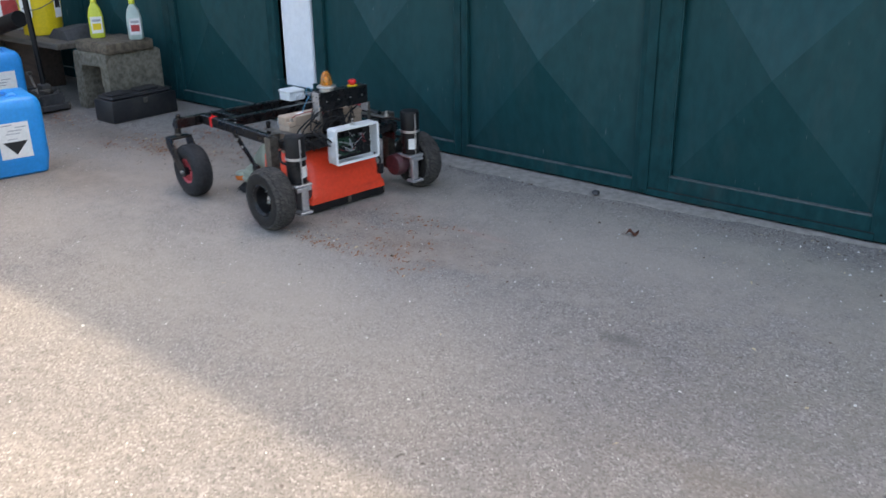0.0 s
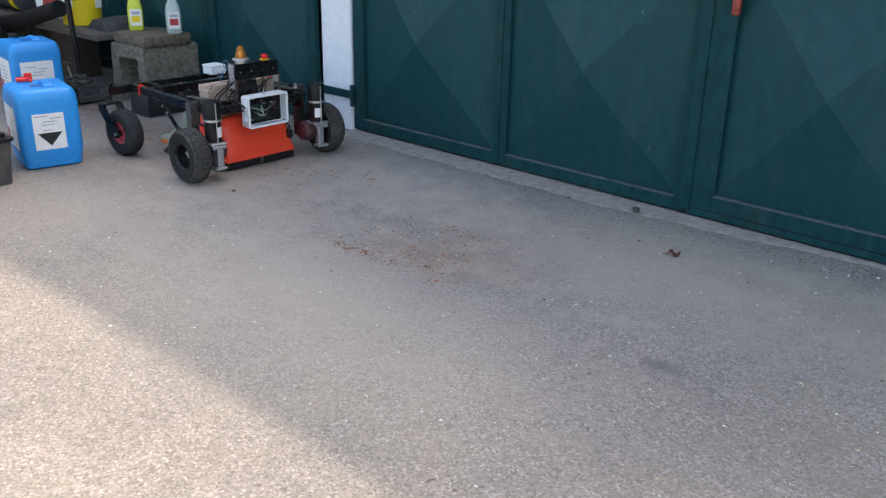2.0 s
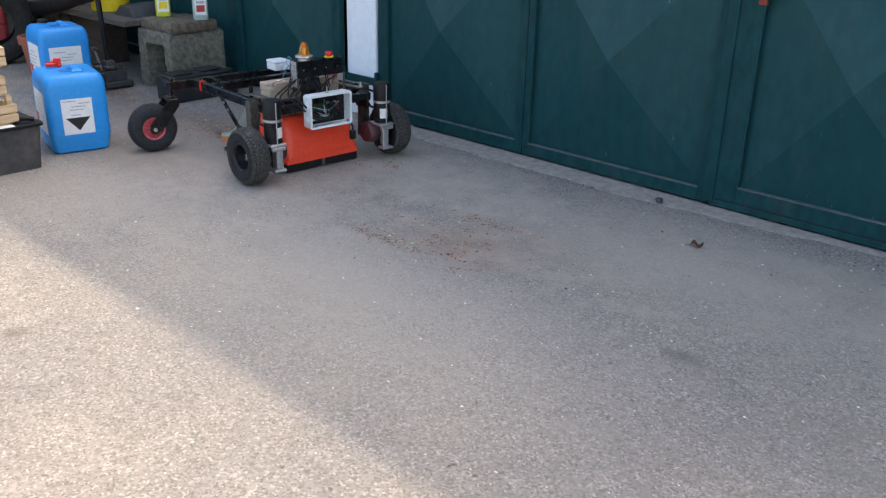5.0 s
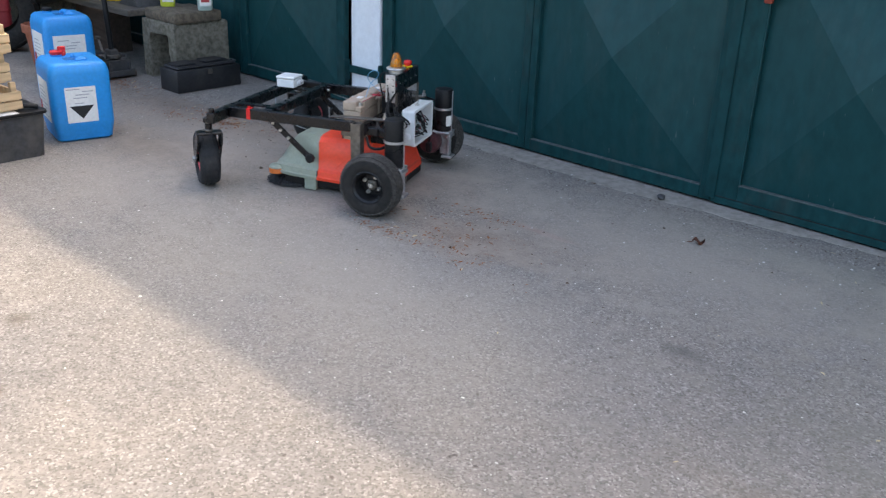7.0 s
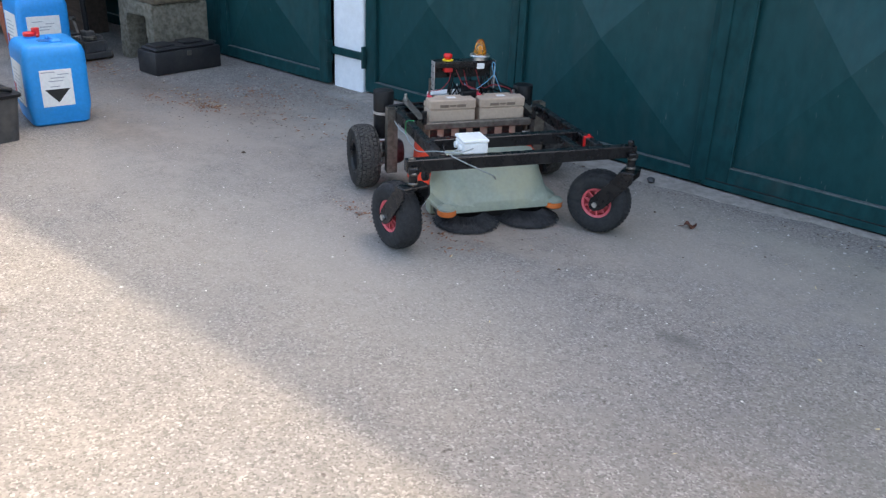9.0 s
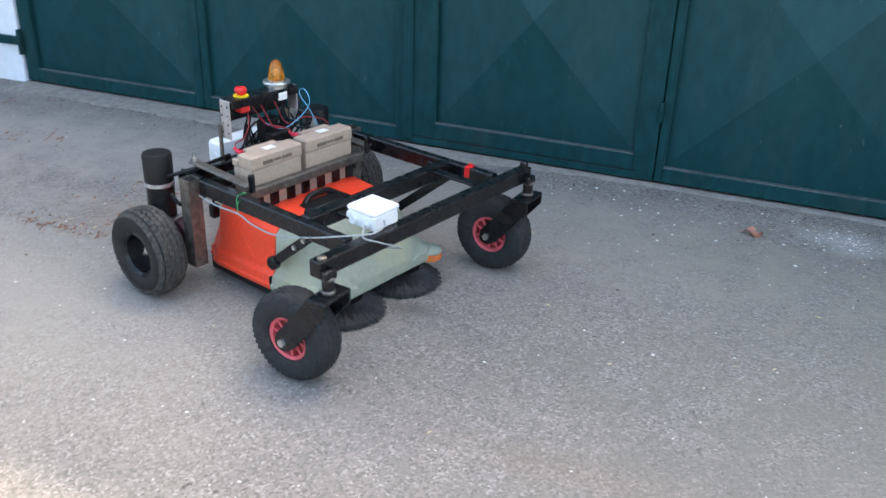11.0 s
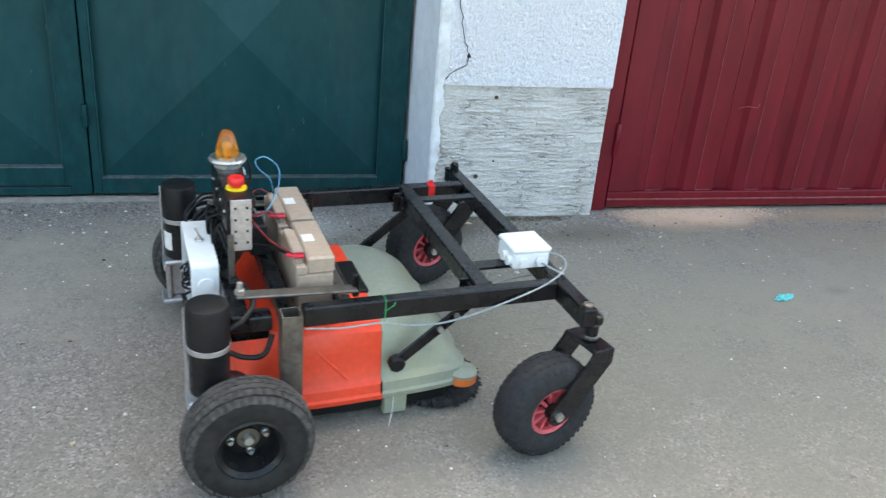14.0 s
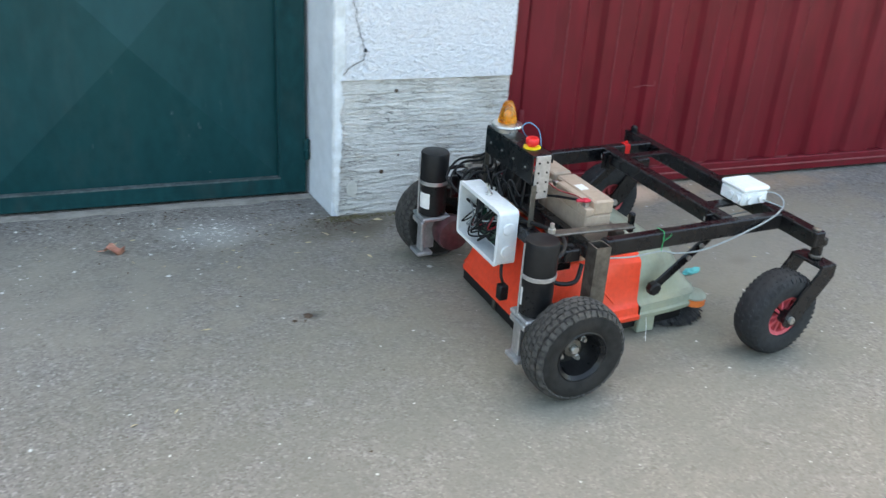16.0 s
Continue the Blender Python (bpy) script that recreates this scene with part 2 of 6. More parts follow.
M_PINK = surface("faded_red_plastic", (0.62, 0.10, 0.12), 0.45, 0, 60, 0.2, (0.30, 0.06, 0.07), 0.5, 20.0)
M_ORANGE = surface("orange_plastic", (0.95, 0.072, 0.028), 0.36, 0, 70, 0.08, (0.65, 0.09, 0.045), 0.3, 6.0, 0.06)
M_GREY = surface("grey_green_plastic", (0.285, 0.320, 0.255), 0.36, 0, 70, 0.08, (0.40, 0.38, 0.24), 0.75, 3.6, 0.06)
M_DARK_PLASTIC = surface("black_plastic", (0.008, 0.008, 0.009), 0.45, 0, 70, 0.3, (0.03, 0.028, 0.026), 0.4, 10.0, gloss=0.3)
M_BRISTLE = surface("bristle", (0.028, 0.028, 0.03), 0.7, 0, 90, 0.4, (0.09, 0.085, 0.08), 0.5, 20.0, gloss=0.3)
M_REFLECT = glass_like("orange_reflector", (0.95, 0.24, 0.06), 0.25, 0.15)
M_AMBER = glass_like("amber_lens", (1.0, 0.40, 0.03), 0.08, 0.8)
M_BEIGE = surface("beige_battery", (0.43, 0.33, 0.25), 0.5, 0, 80, 0.08, (0.26, 0.19, 0.14), 0.4, 7.0)
M_LABEL = surface("paper_label", (0.78, 0.77, 0.74), 0.7, 0, 80, 0.06, (0.6, 0.58, 0.52), 0.4, 12.0)
M_WHITE = surface("white_plastic", (0.78, 0.80, 0.80), 0.38, 0, 80, 0.05, (0.6, 0.6, 0.57), 0.35, 12.0)
M_PCB = surface("circuit_board", (0.015, 0.06, 0.035), 0.5, 0, 200, 0.5, (0.12, 0.12, 0.10), 0.8, 60.0)
M_RED_PART = surface("red_plastic", (0.72, 0.018, 0.018), 0.3, 0, 70, 0.1)
M_YELLOW = surface("yellow_plastic", (0.85, 0.62, 0.02), 0.42, 0, 70, 0.08, (0.55, 0.38, 0.05), 0.4, 5.0)
M_LIME = surface("lime_plastic", (0.62, 0.66, 0.06), 0.4, 0, 70, 0.08)
M_BLUE = surface("blue_plastic", (0.006, 0.275, 0.69), 0.40, 0, 70, 0.08, (0.04, 0.28, 0.60), 0.5, 6.0, 0.1)
# the can's blue made darker: shade of the grip hollow put into the colour
M_BLUE_SHADED = surface("shaded_blue", (0.004, 0.12, 0.36), 0.5)
M_BOOT = surface("dark_red_boot", (0.50, 0.012, 0.035), 0.4)
M_RED_WIRE = surface("red_wire", (0.26, 0.010, 0.016), 0.4)
M_BLUE_WIRE = surface("blue_wire", (0.10, 0.35, 0.55), 0.4)
M_GREY_WIRE = surface("grey_cable", (0.30, 0.335, 0.34), 0.45)
M_GEAR = surface("maroon_gearbox", (0.085, 0.030, 0.035), 0.4, 0.2, 60, 0.3, (0.16, 0.12, 0.11), 0.5, 20.0)
M_PINE = surface("pine_board", (0.56, 0.40, 0.23), 0.65, 0, 40, 0.25, (0.34, 0.22, 0.11), 0.5, 5.0, 0.3, 0.002, (1, 0.12, 1))
M_OLD_WOOD = surface("weathered_plank", (0.10, 0.085, 0.07), 0.85, 0, 40, 0.4, (0.04, 0.035, 0.03), 0.6, 5.0, 0.4, 0.003, (0.12, 1, 1))
M_BROWN_BOARD = surface("brown_board", (0.085, 0.058, 0.045), 0.8, 0, 40, 0.35, (0.07, 0.05, 0.04), 0.6, 5.0, 0.3, 0.002, (0.15, 1, 1))
M_FADED_RED = surface("faded_red_can", (0.42, 0.035, 0.045), 0.5, 0, 60, 0.15, (0.25, 0.05, 0.05), 0.5, 8.0)
M_TERRA = surface("terracotta", (0.34, 0.11, 0.06), 0.75, 0, 60, 0.2, (0.2, 0.1, 0.07), 0.5, 8.0)
M_TUB = surface("dusty_dark_tub", (0.045, 0.045, 0.047), 0.6, 0, 40, 0.3, (0.14, 0.125, 0.105), 0.7, 3.5, 0.3, 0.002)
M_LEAF = surface("dry_leaf", (0.10, 0.034, 0.018), 0.8, 0, 80, 0.4, (0.3, 0.12, 0.06), 0.5, 40.0)
M_LEAF_PINK = surface("faded_leaf", (0.42, 0.19, 0.13), 0.8, 0, 80, 0.3, (0.3, 0.14, 0.09), 0.5, 40.0)
M_CHIP = surface("pale_chip", (0.62, 0.59, 0.53), 0.8)
M_SAND = surface("tan_sand", (0.70, 0.50, 0.36), 0.9)
M_CRUMB = surface("dark_crumb", (0.085, 0.055, 0.035), 0.9)
M_RUSTY = surface("rusty_crumb", (0.24, 0.10, 0.045), 0.9)
M_TISSUE = surface("turquoise_wrapper", (0.12, 0.52, 0.50), 0.6)
M_LOCK = surface("rusty_lock", (0.30, 0.05, 0.03), 0.55, 0.2, 60, 0.3, (0.12, 0.05, 0.03), 0.6, 30)
M_CLEAR = glass_like("pale_bottle", (0.62, 0.74, 0.68), 0.3, 0.35)
M_BLACK_INK = surface("black_print", (0.015, 0.015, 0.015), 0.7)
M_GREY_INK = surface("grey_print", (0.38, 0.38, 0.40), 0.7)
M_SEAL = surface("red_print", (0.45, 0.05, 0.05), 0.6)


# ---- shapes ----
def mesh_of(name, bm, material, smooth=False):
    me = bpy.data.meshes.new(name)
    bm.normal_update()
    bm.to_mesh(me)
    bm.free()
    me.materials.append(material)
    if smooth:
        for p in me.polygons:
            p.use_smooth = True
        me.set_sharp_from_angle(angle=radians(38))
    return me


def part(name, bm, material, parent=None, label="", smooth=True):
    ob = new(name, mesh_of(name, bm, material, smooth))
    if parent is not None:
        ob.parent = parent
    if label:
        ob["label"] = label
    return ob


def thing(name, label, category, m=None, group="", kind=""):
    ob = new(name)
    ob.empty_display_size = 0.1
    if m is not None:
        ob.matrix_basis = m
    return tagged(ob, label, category, group, kind)


def join(bm, other):
    me = bpy.data.meshes.new("tmp")
    other.to_mesh(me)
    other.free()
    bm.from_mesh(me)
    bpy.data.meshes.remove(me)
    return bm


def box(x0, x1, y0, y1, z0, z1, bevel=0.0, m=None, seg=1):
    bm = bmesh.new()
    bmesh.ops.create_cube(bm, size=1.0)
    for v in bm.verts:
        v.co = Vector(((x0 + x1) / 2 + v.co.x * (x1 - x0), (y0 + y1) / 2 + v.co.y * (y1 - y0), (z0 + z1) / 2 + v.co.z * (z1 - z0)))
    if bevel > 0:
        bmesh.ops.bevel(bm, geom=list(bm.edges), offset=bevel, segments=seg, profile=0.5, affect="EDGES")
    if m is not None:
        bm.transform(m)
    return bm


def boxes(items, bevel=0.0, m=None):
    bm = bmesh.new()
    for it in items:
        join(bm, box(*it, bevel))
    if m is not None:
        bm.transform(m)
    return bm


def lathe(profile, seg=32, axis="Z", m=None):
    """Turn a profile of (radius, height) about an axis."""
    bm = bmesh.new()
    rings = []
    for r, h in profile:
        ring = []
        for k in range(seg):
            a = 2 * math.pi * k / seg
            c = (r * math.cos(a), r * math.sin(a), h)
            ring.append(bm.verts.new(c))
        rings.append(ring)
    for a, b in zip(rings, rings[1:]):
        for k in range(seg):
            bm.faces.new((a[k], a[(k + 1) % seg], b[(k + 1) % seg], b[k]))
    for ring, flip in ((rings[0], True), (rings[-1], False)):
        bm.faces.new(ring[::-1] if flip else ring)
    if axis == "Y":
        bm.transform(Matrix.Rotation(radians(-90), 4, "X"))
    if axis == "X":
        bm.transform(Matrix.Rotation(radians(90), 4, "Y"))
    if m is not None:
        bm.transform(m)
    bmesh.ops.recalc_face_normals(bm, faces=list(bm.faces))
    return bm


def rod(a, b, r, seg=12):
    a, b = Vector(a), Vector(b)
    d = b - a
    return lathe(((r, 0), (r, d.length)), seg, m=Matrix.Translation(a) @ d.to_track_quat("Z", "Y").to_matrix().to_4x4())


def bar(a, b, w, h, up=(0, 0, 1), bevel=0.002):
    """A straight bar of section w x h between two points."""
    a, b = Vector(a), Vector(b)
    d = (b - a).normalized()
    s = d.cross(Vector(up)).normalized()
    u = s.cross(d)
    m = Matrix((s, d, u)).transposed().to_4x4()
    m.translation = a
    return box(-w / 2, w / 2, 0, (b - a).length, -h / 2, h / 2, bevel, m)


def cable(points, r, seg=7, steps=6):
    """A round wire through points, smoothed."""
    p = [Vector(q) for q in points]
    p = [p[0] * 2 - p[1]] + p + [p[-1] * 2 - p[-2]]
    line = []
    for i in range(1, len(p) - 2):
        for k in range(steps):
            s = k / steps
            line.append(0.5 * ((2 * p[i]) + (p[i + 1] - p[i - 1]) * s + (2 * p[i - 1] - 5 * p[i] + 4 * p[i + 1] - p[i + 2]) * s * s + (3 * p[i] - p[i - 1] - 3 * p[i + 1] + p[i + 2]) * s ** 3))
    line.append(p[-2])
    bm = bmesh.new()
    rings = []
    for i, c in enumerate(line):
        d = (line[min(i + 1, len(line) - 1)] - line[max(i - 1, 0)]).normalized()
        s = d.cross(Vector((0.13, 0.21, 0.97)))
        s = s.normalized() if s.length > 1e-4 else Vector((1, 0, 0))
        u = d.cross(s)
        rings.append([bm.verts.new(c + (s * math.cos(2 * math.pi * k / seg) + u * math.sin(2 * math.pi * k / seg)) * r) for k in range(seg)])
    for a, b in zip(rings, rings[1:]):
        for k in range(seg):
            bm.faces.new((a[k], a[(k + 1) % seg], b[(k + 1) % seg], b[k]))
    bm.faces.new(rings[0][::-1])
    bm.faces.new(rings[-1])
    bmesh.ops.recalc_face_normals(bm, faces=list(bm.faces))
    return bm


def loft(sections, cap=True):
    """Skin between closed rings of equal count."""
    bm = bmesh.new()
    rings = [[bm.verts.new(c) for c in s] for s in sections]
    n = len(rings[0])
    for a, b in zip(rings, rings[1:]):
        for k in range(n):
            bm.faces.new((a[k], a[(k + 1) % n], b[(k + 1) % n], b[k]))
    if cap:
        bm.faces.new(rings[0][::-1])
        bm.faces.new(rings[-1])
    bmesh.ops.recalc_face_normals(bm, faces=list(bm.faces))
    return bm


# ---- structure ----
def ground():
    bm = bmesh.new()
    xs = [-400, -60, -12, -6, -4, -2, 0, 2, 4, 6, 12, 60, 400]
    ys = [-400, -60, -12, -6, -4, -3, -2, -1, 0, 6, 60, 400]
    grid = [[bm.verts.new((x, y, 0)) for x in xs] for y in ys]
    for j in range(len(ys) - 1):
        for i in range(len(xs) - 1):
            bm.faces.new((grid[j][i], grid[j][i + 1], grid[j + 1][i + 1], grid[j + 1][i]))
    tagged(part("ground", bm, M_GROUND, None, "", False), "worn grey asphalt yard with fine gravel and earth stains", "ground", kind="structure")


def ragged_slab(name, x0, x1, y0, y1, z, step, jag, material, label):
    """A thin cast strip whose front edge is broken."""
    rnd = random.Random(5)
    n = int((x1 - x0) / step)
    sections = []
    for k in range(n + 1):
        x = x0 + (x1 - x0) * k / n
        f = min(max((x + 0.2) / 1.0, 0), 1)
        e = y0 * (1 - 0.75 * f) + rnd.uniform(-jag, jag)
        zz = z * rnd.uniform(0.7, 1.1)
        sections.append([(x, e, -0.01), (x, y1, -0.01), (x, y1, zz), (x, e + 0.02, zz), (x, e, zz * 0.3)])
    ob = part(name, loft(sections), material, None, "", False)
    tagged(ob, label, "threshold", kind="structure")


def pressed_sheet(x0, x1, z0, z1, y, out):
    """Sheet steel pressed into two tall diamonds: each cell is a low pyramid, proud towards the yard."""
    bm = bmesh.new()
    zm = (z0 + z1) / 2
    for a, b in ((z0, zm), (zm, z1)):
        c = [bm.verts.new(p) for p in ((x0, y, a), (x1, y, a), (x1, y, b), (x0, y, b))]
        t = bm.verts.new(((x0 + x1) / 2, y - out, (a + b) / 2))
        for k in range(4):
            bm.faces.new((c[k], c[(k + 1) % 4], t))
    bmesh.ops.remove_doubles(bm, verts=list(bm.verts), dist=1e-4)
    r = bmesh.ops.extrude_face_region(bm, geom=list(bm.faces))
    for v in r["geom"]:
        if isinstance(v, bmesh.types.BMVert):
            v.co.y += 0.004
    bmesh.ops.recalc_face_normals(bm, faces=list(bm.faces))
    return bm


def hinge_mesh(x, y, z, h=0.075):
    bm = lathe(((0.008, -h / 2), (0.010, -h / 2 + 0.003), (0.010, -0.002), (0.008, -0.001), (0.008, 0.001), (0.010, 0.002), (0.010, h / 2 - 0.003), (0.008, h / 2)), 12, m=Matrix.Translation((x, y, z)))
    return bm


def garage_leaf(x0, x1, rail, left, right, y, top, hinges=(), label=""):
    """One steel leaf: two stiles, rails, a pressed sheet and a thin bead round it."""
    leaf = thing("garage_door_leaf", label, "garage door", group="leaves of the green garage doors")
    g = 0.0015
    z0 = 0.011
    part("stile", box(x0 + g, left, y, y + 0.04, z0, top, 0.003), M_GREEN_FRAME, leaf, "", False)
    part("stile", box(right, x1 - g, y, y + 0.04, z0, top, 0.003), M_GREEN_FRAME, leaf, "", False)
    part("bottom_rail", box(left, right, y + 0.001, y + 0.04, z0, rail, 0.002), M_GREEN_FRAME, leaf, "", False)
    part("top_rail", box(left, right, y + 0.001, y + 0.04, top - 0.07, top, 0.002), M_GREEN_FRAME, leaf, "", False)
    part("pressed_panel", pressed_sheet(left, right, rail, top - 0.07, y + 0.026, 0.096), M_GREEN, leaf, "sheet steel pressed into diamonds", False)
    part("bead", box(left, right, y + 0.0015, y + 0.024, rail, rail + 0.004), M_RUSTLINE, leaf, "chipped edge line", False)
    for bx in (left, right - 0.004):
        part("side_bead", box(bx, bx + 0.004, y + 0.0025, y + 0.024, rail + 0.004, top - 0.07), M_GREEN, leaf, "", False)
    for hx, hz in hinges:
        part("hinge", hinge_mesh(hx, y - 0.004, hz), M_GREEN_FRAME, leaf)
    return leaf


def wall_box(name, label, x0, x1, y0, y1, z0, z1, material, bevel=0.0):
    ob = part(name, box(x0, x1, y0, y1, z0, z1, bevel), material, None, "", False)
    return tagged(ob, label, "wall", kind="structure")


DOOR_TOP = 2.06


def corner_strip():
    """The whitewashed edge of the pier: level at the corner, ragged where it flakes off the render."""
    rnd = random.Random(31)
    sections = []
    n = 260
    edge = 2.124
    for k in range(n + 1):
        z = -0.02 + (DOOR_TOP + 0.02) * k / n
        edge += rnd.uniform(-0.004, 0.004) + (2.124 + (0.012 if z > 0.47 else 0.0) - edge) * 0.18
        x0 = 2.0965 + 0.004 * noise.noise(Vector((0, z * 14, 2.0))) + (0.014 * max(0, 1 - z / 0.06) if z < 0.06 else 0)
        y = -0.2085 - 0.0025 * noise.noise(Vector((3, z * 30, 1.0)))
        sections.append([(x0, -0.18, z), (x0 + 0.001, y + 0.004, z), (x0 + 0.006, y, z), (edge - 0.003, y - 0.001, z), (edge, y + 0.003, z), (edge, -0.18, z)])
    return loft(sections)


EAVE = 2.70


def rough_face(x0, x1, z0, z1, y, depth, nx, nz, amp, seed, fx=9.0, fz=26.0):
    """A wall face with hand-worked relief, as a closed slab."""
    bm = bmesh.new()
    rnd = random.Random(seed)
    grid = []
    for j in range(nz + 1):
        row = []
        for i in range(nx + 1):
            x, z = x0 + (x1 - x0) * i / nx, z0 + (z1 - z0) * j / nz
            n = noise.noise(Vector((x * fx + seed, z * fz, seed))) * 0.6 + noise.noise(Vector((x * fx * 3, z * fz * 2.3, seed + 3.0))) * 0.4
            row.append(bm.verts.new((x, y - amp * n - (amp * 0.2 * rnd.random()), z)))
        grid.append(row)
    for j in range(nz):
        for i in range(nx):
            bm.faces.new((grid[j][i], grid[j][i + 1], grid[j + 1][i + 1], grid[j + 1][i]))
    edge = [e for e in bm.edges if e.is_boundary]
    r = bmesh.ops.extrude_edge_only(bm, edges=edge)
    for v in r["geom"]:
        if isinstance(v, bmesh.types.BMVert):
            v.co.y = y + depth
    bmesh.ops.recalc_face_normals(bm, faces=list(bm.faces))
    return bm


def buildings():
    # garage front: lintel over the doors, piers between them, side walls and roof
    wall_box("wall_lintel", "white rendered wall above the garage doors", -12.0, 9.0, 0.0, 0.3, DOOR_TOP + 0.02, EAVE, M_STUCCO)
    wall_box("wall_pier_left", "narrow whitewashed pier between the two green doors", -2.300, -2.062, -0.012, 0.3, -0.02, DOOR_TOP + 0.018, M_PIER, 0.006)
    wall_box("wall_pier_right", "white pier behind the rendered face", 2.150, 2.700, -0.17, 0.3, -0.02, DOOR_TOP + 0.018, M_WHITEWASH)
    ob = part("wall_reveal", rough_face(-0.05, 0.203, -0.02, DOOR_TOP, 0.0, 0.040, 24, 200, 0.0018, 11, 14.0, 14.0), M_REVEAL, None, "", False)
    ob.matrix_basis = Matrix.Translation((2.066, 0, 0)) @ Matrix.Rotation(radians(-81.4), 4, "Z")
    tagged(ob, "whitewashed door reveal with flaking paint", "wall", kind="structure")
    ob = part("wall_plinth", rough_face(2.120, 2.700, -0.02, 0.462, -0.198, 0.02, 110, 150, 0.0055, 4, 7.0, 60.0), M_RAW, None, "", False)
    tagged(ob, "bare grey rough concrete plinth with horizontal trowel ridges", "wall", kind="structure")
    ob = part("wall_stucco", rough_face(2.119, 2.702, 0.463, DOOR_TOP, -0.206, 0.03, 120, 260, 0.005, 21, 70.0, 70.0), M_STUCCO, None, "", False)
    tagged(ob, "white textured stucco with a hairline crack", "wall", kind="structure")
    ob = part("trim_corner", corner_strip(), M_WHITEWASH, None, "", False)
    tagged(ob, "flaking white corner strip of the pier", "trim", kind="structure")
    rnd = random.Random(8)
    spine = [(2.150, 0.80), (2.158, 0.72), (2.172, 0.64), (2.184, 0.60), (2.203, 0.555), (2.188, 0.525), (2.165, 0.515), (2.142, 0.500), (2.124, 0.475)]
    path = []
    for (xa, za), (xb, zb) in zip(spine, spine[1:]):
        for k in range(4):
            path.append((xa + (xb - xa) * k / 4 + rnd.uniform(-0.004, 0.004), -0.2085, za + (zb - za) * k / 4))
    crack = part("trim_crack", cable(path, 0.0014, 4, 1), M_BLACK_INK, None)
    chip = lathe(((0.001, -0.004), (0.007, -0.002), (0.006, 0.004), (0.002, 0.010)), 7, m=Matrix.Translation((2.199, -0.2065, 0.556)))
    part("broken_chip", chip, M_BLACK_INK, crack, "", False)
    tagged(crack, "dark crack running through the white stucco", "crack", kind="structure")
    patch = lathe(((0.001, 0.0), (0.020, 0.0), (0.019, 0.003), (0.012, 0.004), (0.002, 0.004)), 11, "Y", Matrix.Translation((2.163, -0.199, 0.095)) @ Matrix.Diagonal((1.0, -1.0, 1.45, 1.0)))
    tagged(part("trim_patch", patch, M_MORTAR, None, "", False), "pale smooth mortar patch at the foot of the plinth", "patch", kind="structure")
    for hx, hz, hr in ((2.305, 0.425, 0.007), (2.262, 0.150, 0.008), (2.318, 0.205, 0.004)):
        part("broken_chip", lathe(((0.001, 0), (hr, 0.001), (hr * 0.8, 0.004), (0.001, 0.005)), 8, "Y", Matrix.Translation((hx, -0.206, hz))), M_CRUMB, crack, "", False)
    wall_box("wall_pier_far", "white wall beyond the red door", 5.02, 9.0, -0.19, 0.3, -0.02, DOOR_TOP + 0.018, M_STUCCO)
    wall_box("wall_pier_west", "white wall beyond the left garage door", -12.0, -10.50, -0.012, 0.3, -0.02, DOOR_TOP + 0.018, M_WHITEWASH)
    wall_box("wall_side", "old dark mossy wall closing the yard behind the stored things", -6.1, -5.9, -3.4, -0.06, -0.02, 2.2, M_BLOCK)
    wall_box("wall_back", "plain rear wall of the garages", -12.0, 9.0, 5.0, 5.3, -0.02, EAVE, M_STUCCO)
    wall_box("wall_east", "plain side wall of the garages", 8.7, 9.0, 0.3, 5.0, -0.02, EAVE, M_STUCCO)
    wall_box("wall_west", "plain side wall of the garages", -12.0, -11.7, 0.3, 5.0, -0.02, EAVE, M_STUCCO)
    bm = loft([[(-12.3, -0.35, EAVE - 0.08), (-12.3, 5.6, EAVE + 0.02), (-12.3, 5.6, EAVE + 0.12), (-12.3, -0.35, EAVE + 0.02)], [(9.3, -0.35, EAVE - 0.08), (9.3, 5.6, EAVE + 0.02), (9.3, 5.6, EAVE + 0.12), (9.3, -0.35, EAVE + 0.02)]])
    tagged(part("roof", bm, M_ROOF, None, "", False), "low roof slab with an eave over the doors", "roof", kind="structure")
    ragged_slab("threshold", -2.06, 2.06, -0.150, 0.0, 0.004, 0.07, 0.012, M_THRESH, "pale concrete strip below the green garage door")

    # green door of four leaves
    lab = "dark green pressed steel garage leaf"
    garage_leaf(-2.056, -1.018, 0.070, -1.982, -1.062, 0.0, DOOR_TOP, ((-2.066, 0.19), (-2.066, 1.7)), lab + ", hinged on the white pier")
    garage_leaf(-1.018, -0.004, 0.066, -0.984, -0.060, 0.0, DOOR_TOP, (), lab + ", closing beside the lock leaf")
    c = garage_leaf(-0.004, 1.0145, 0.105, 0.112, 0.932, -0.004, DOOR_TOP, ((1.012, 0.283), (1.012, 1.75)), lab + " and a padlock hasp")
    part("cover_strip", box(-0.03, 0.018, -0.012, -0.005, 0.03, DOOR_TOP, 0.002), M_GREEN_FRAME, c, "", False)
    part("scratched_bottom_strip", box(0.02, 0.95, -0.010, -0.0045, 0.012, 0.040, 0.002), M_GREEN_FRAME, c, "worn bottom strip", False)
    # thin black box painted in as the shade of the gap
    part("strip_gap", box(0.02, 0.95, -0.0062, -0.0042, 0.0405, 0.0440), M_DARK_PLASTIC, c, "black line painted as the shade of the gap above the strip", False)
    garage_leaf(1.016, 2.052, 0.066, 1.046, 1.962, 0.0, DOOR_TOP, ((2.052, 0.17), (2.052, 1.7)), lab + ", hinged beside the white reveal")
    # left door, partly behind stored things
    lab = "dark green steel leaf of the neighbouring garage door"
    for k in range(8):
        x0 = -10.48 + k * 1.020
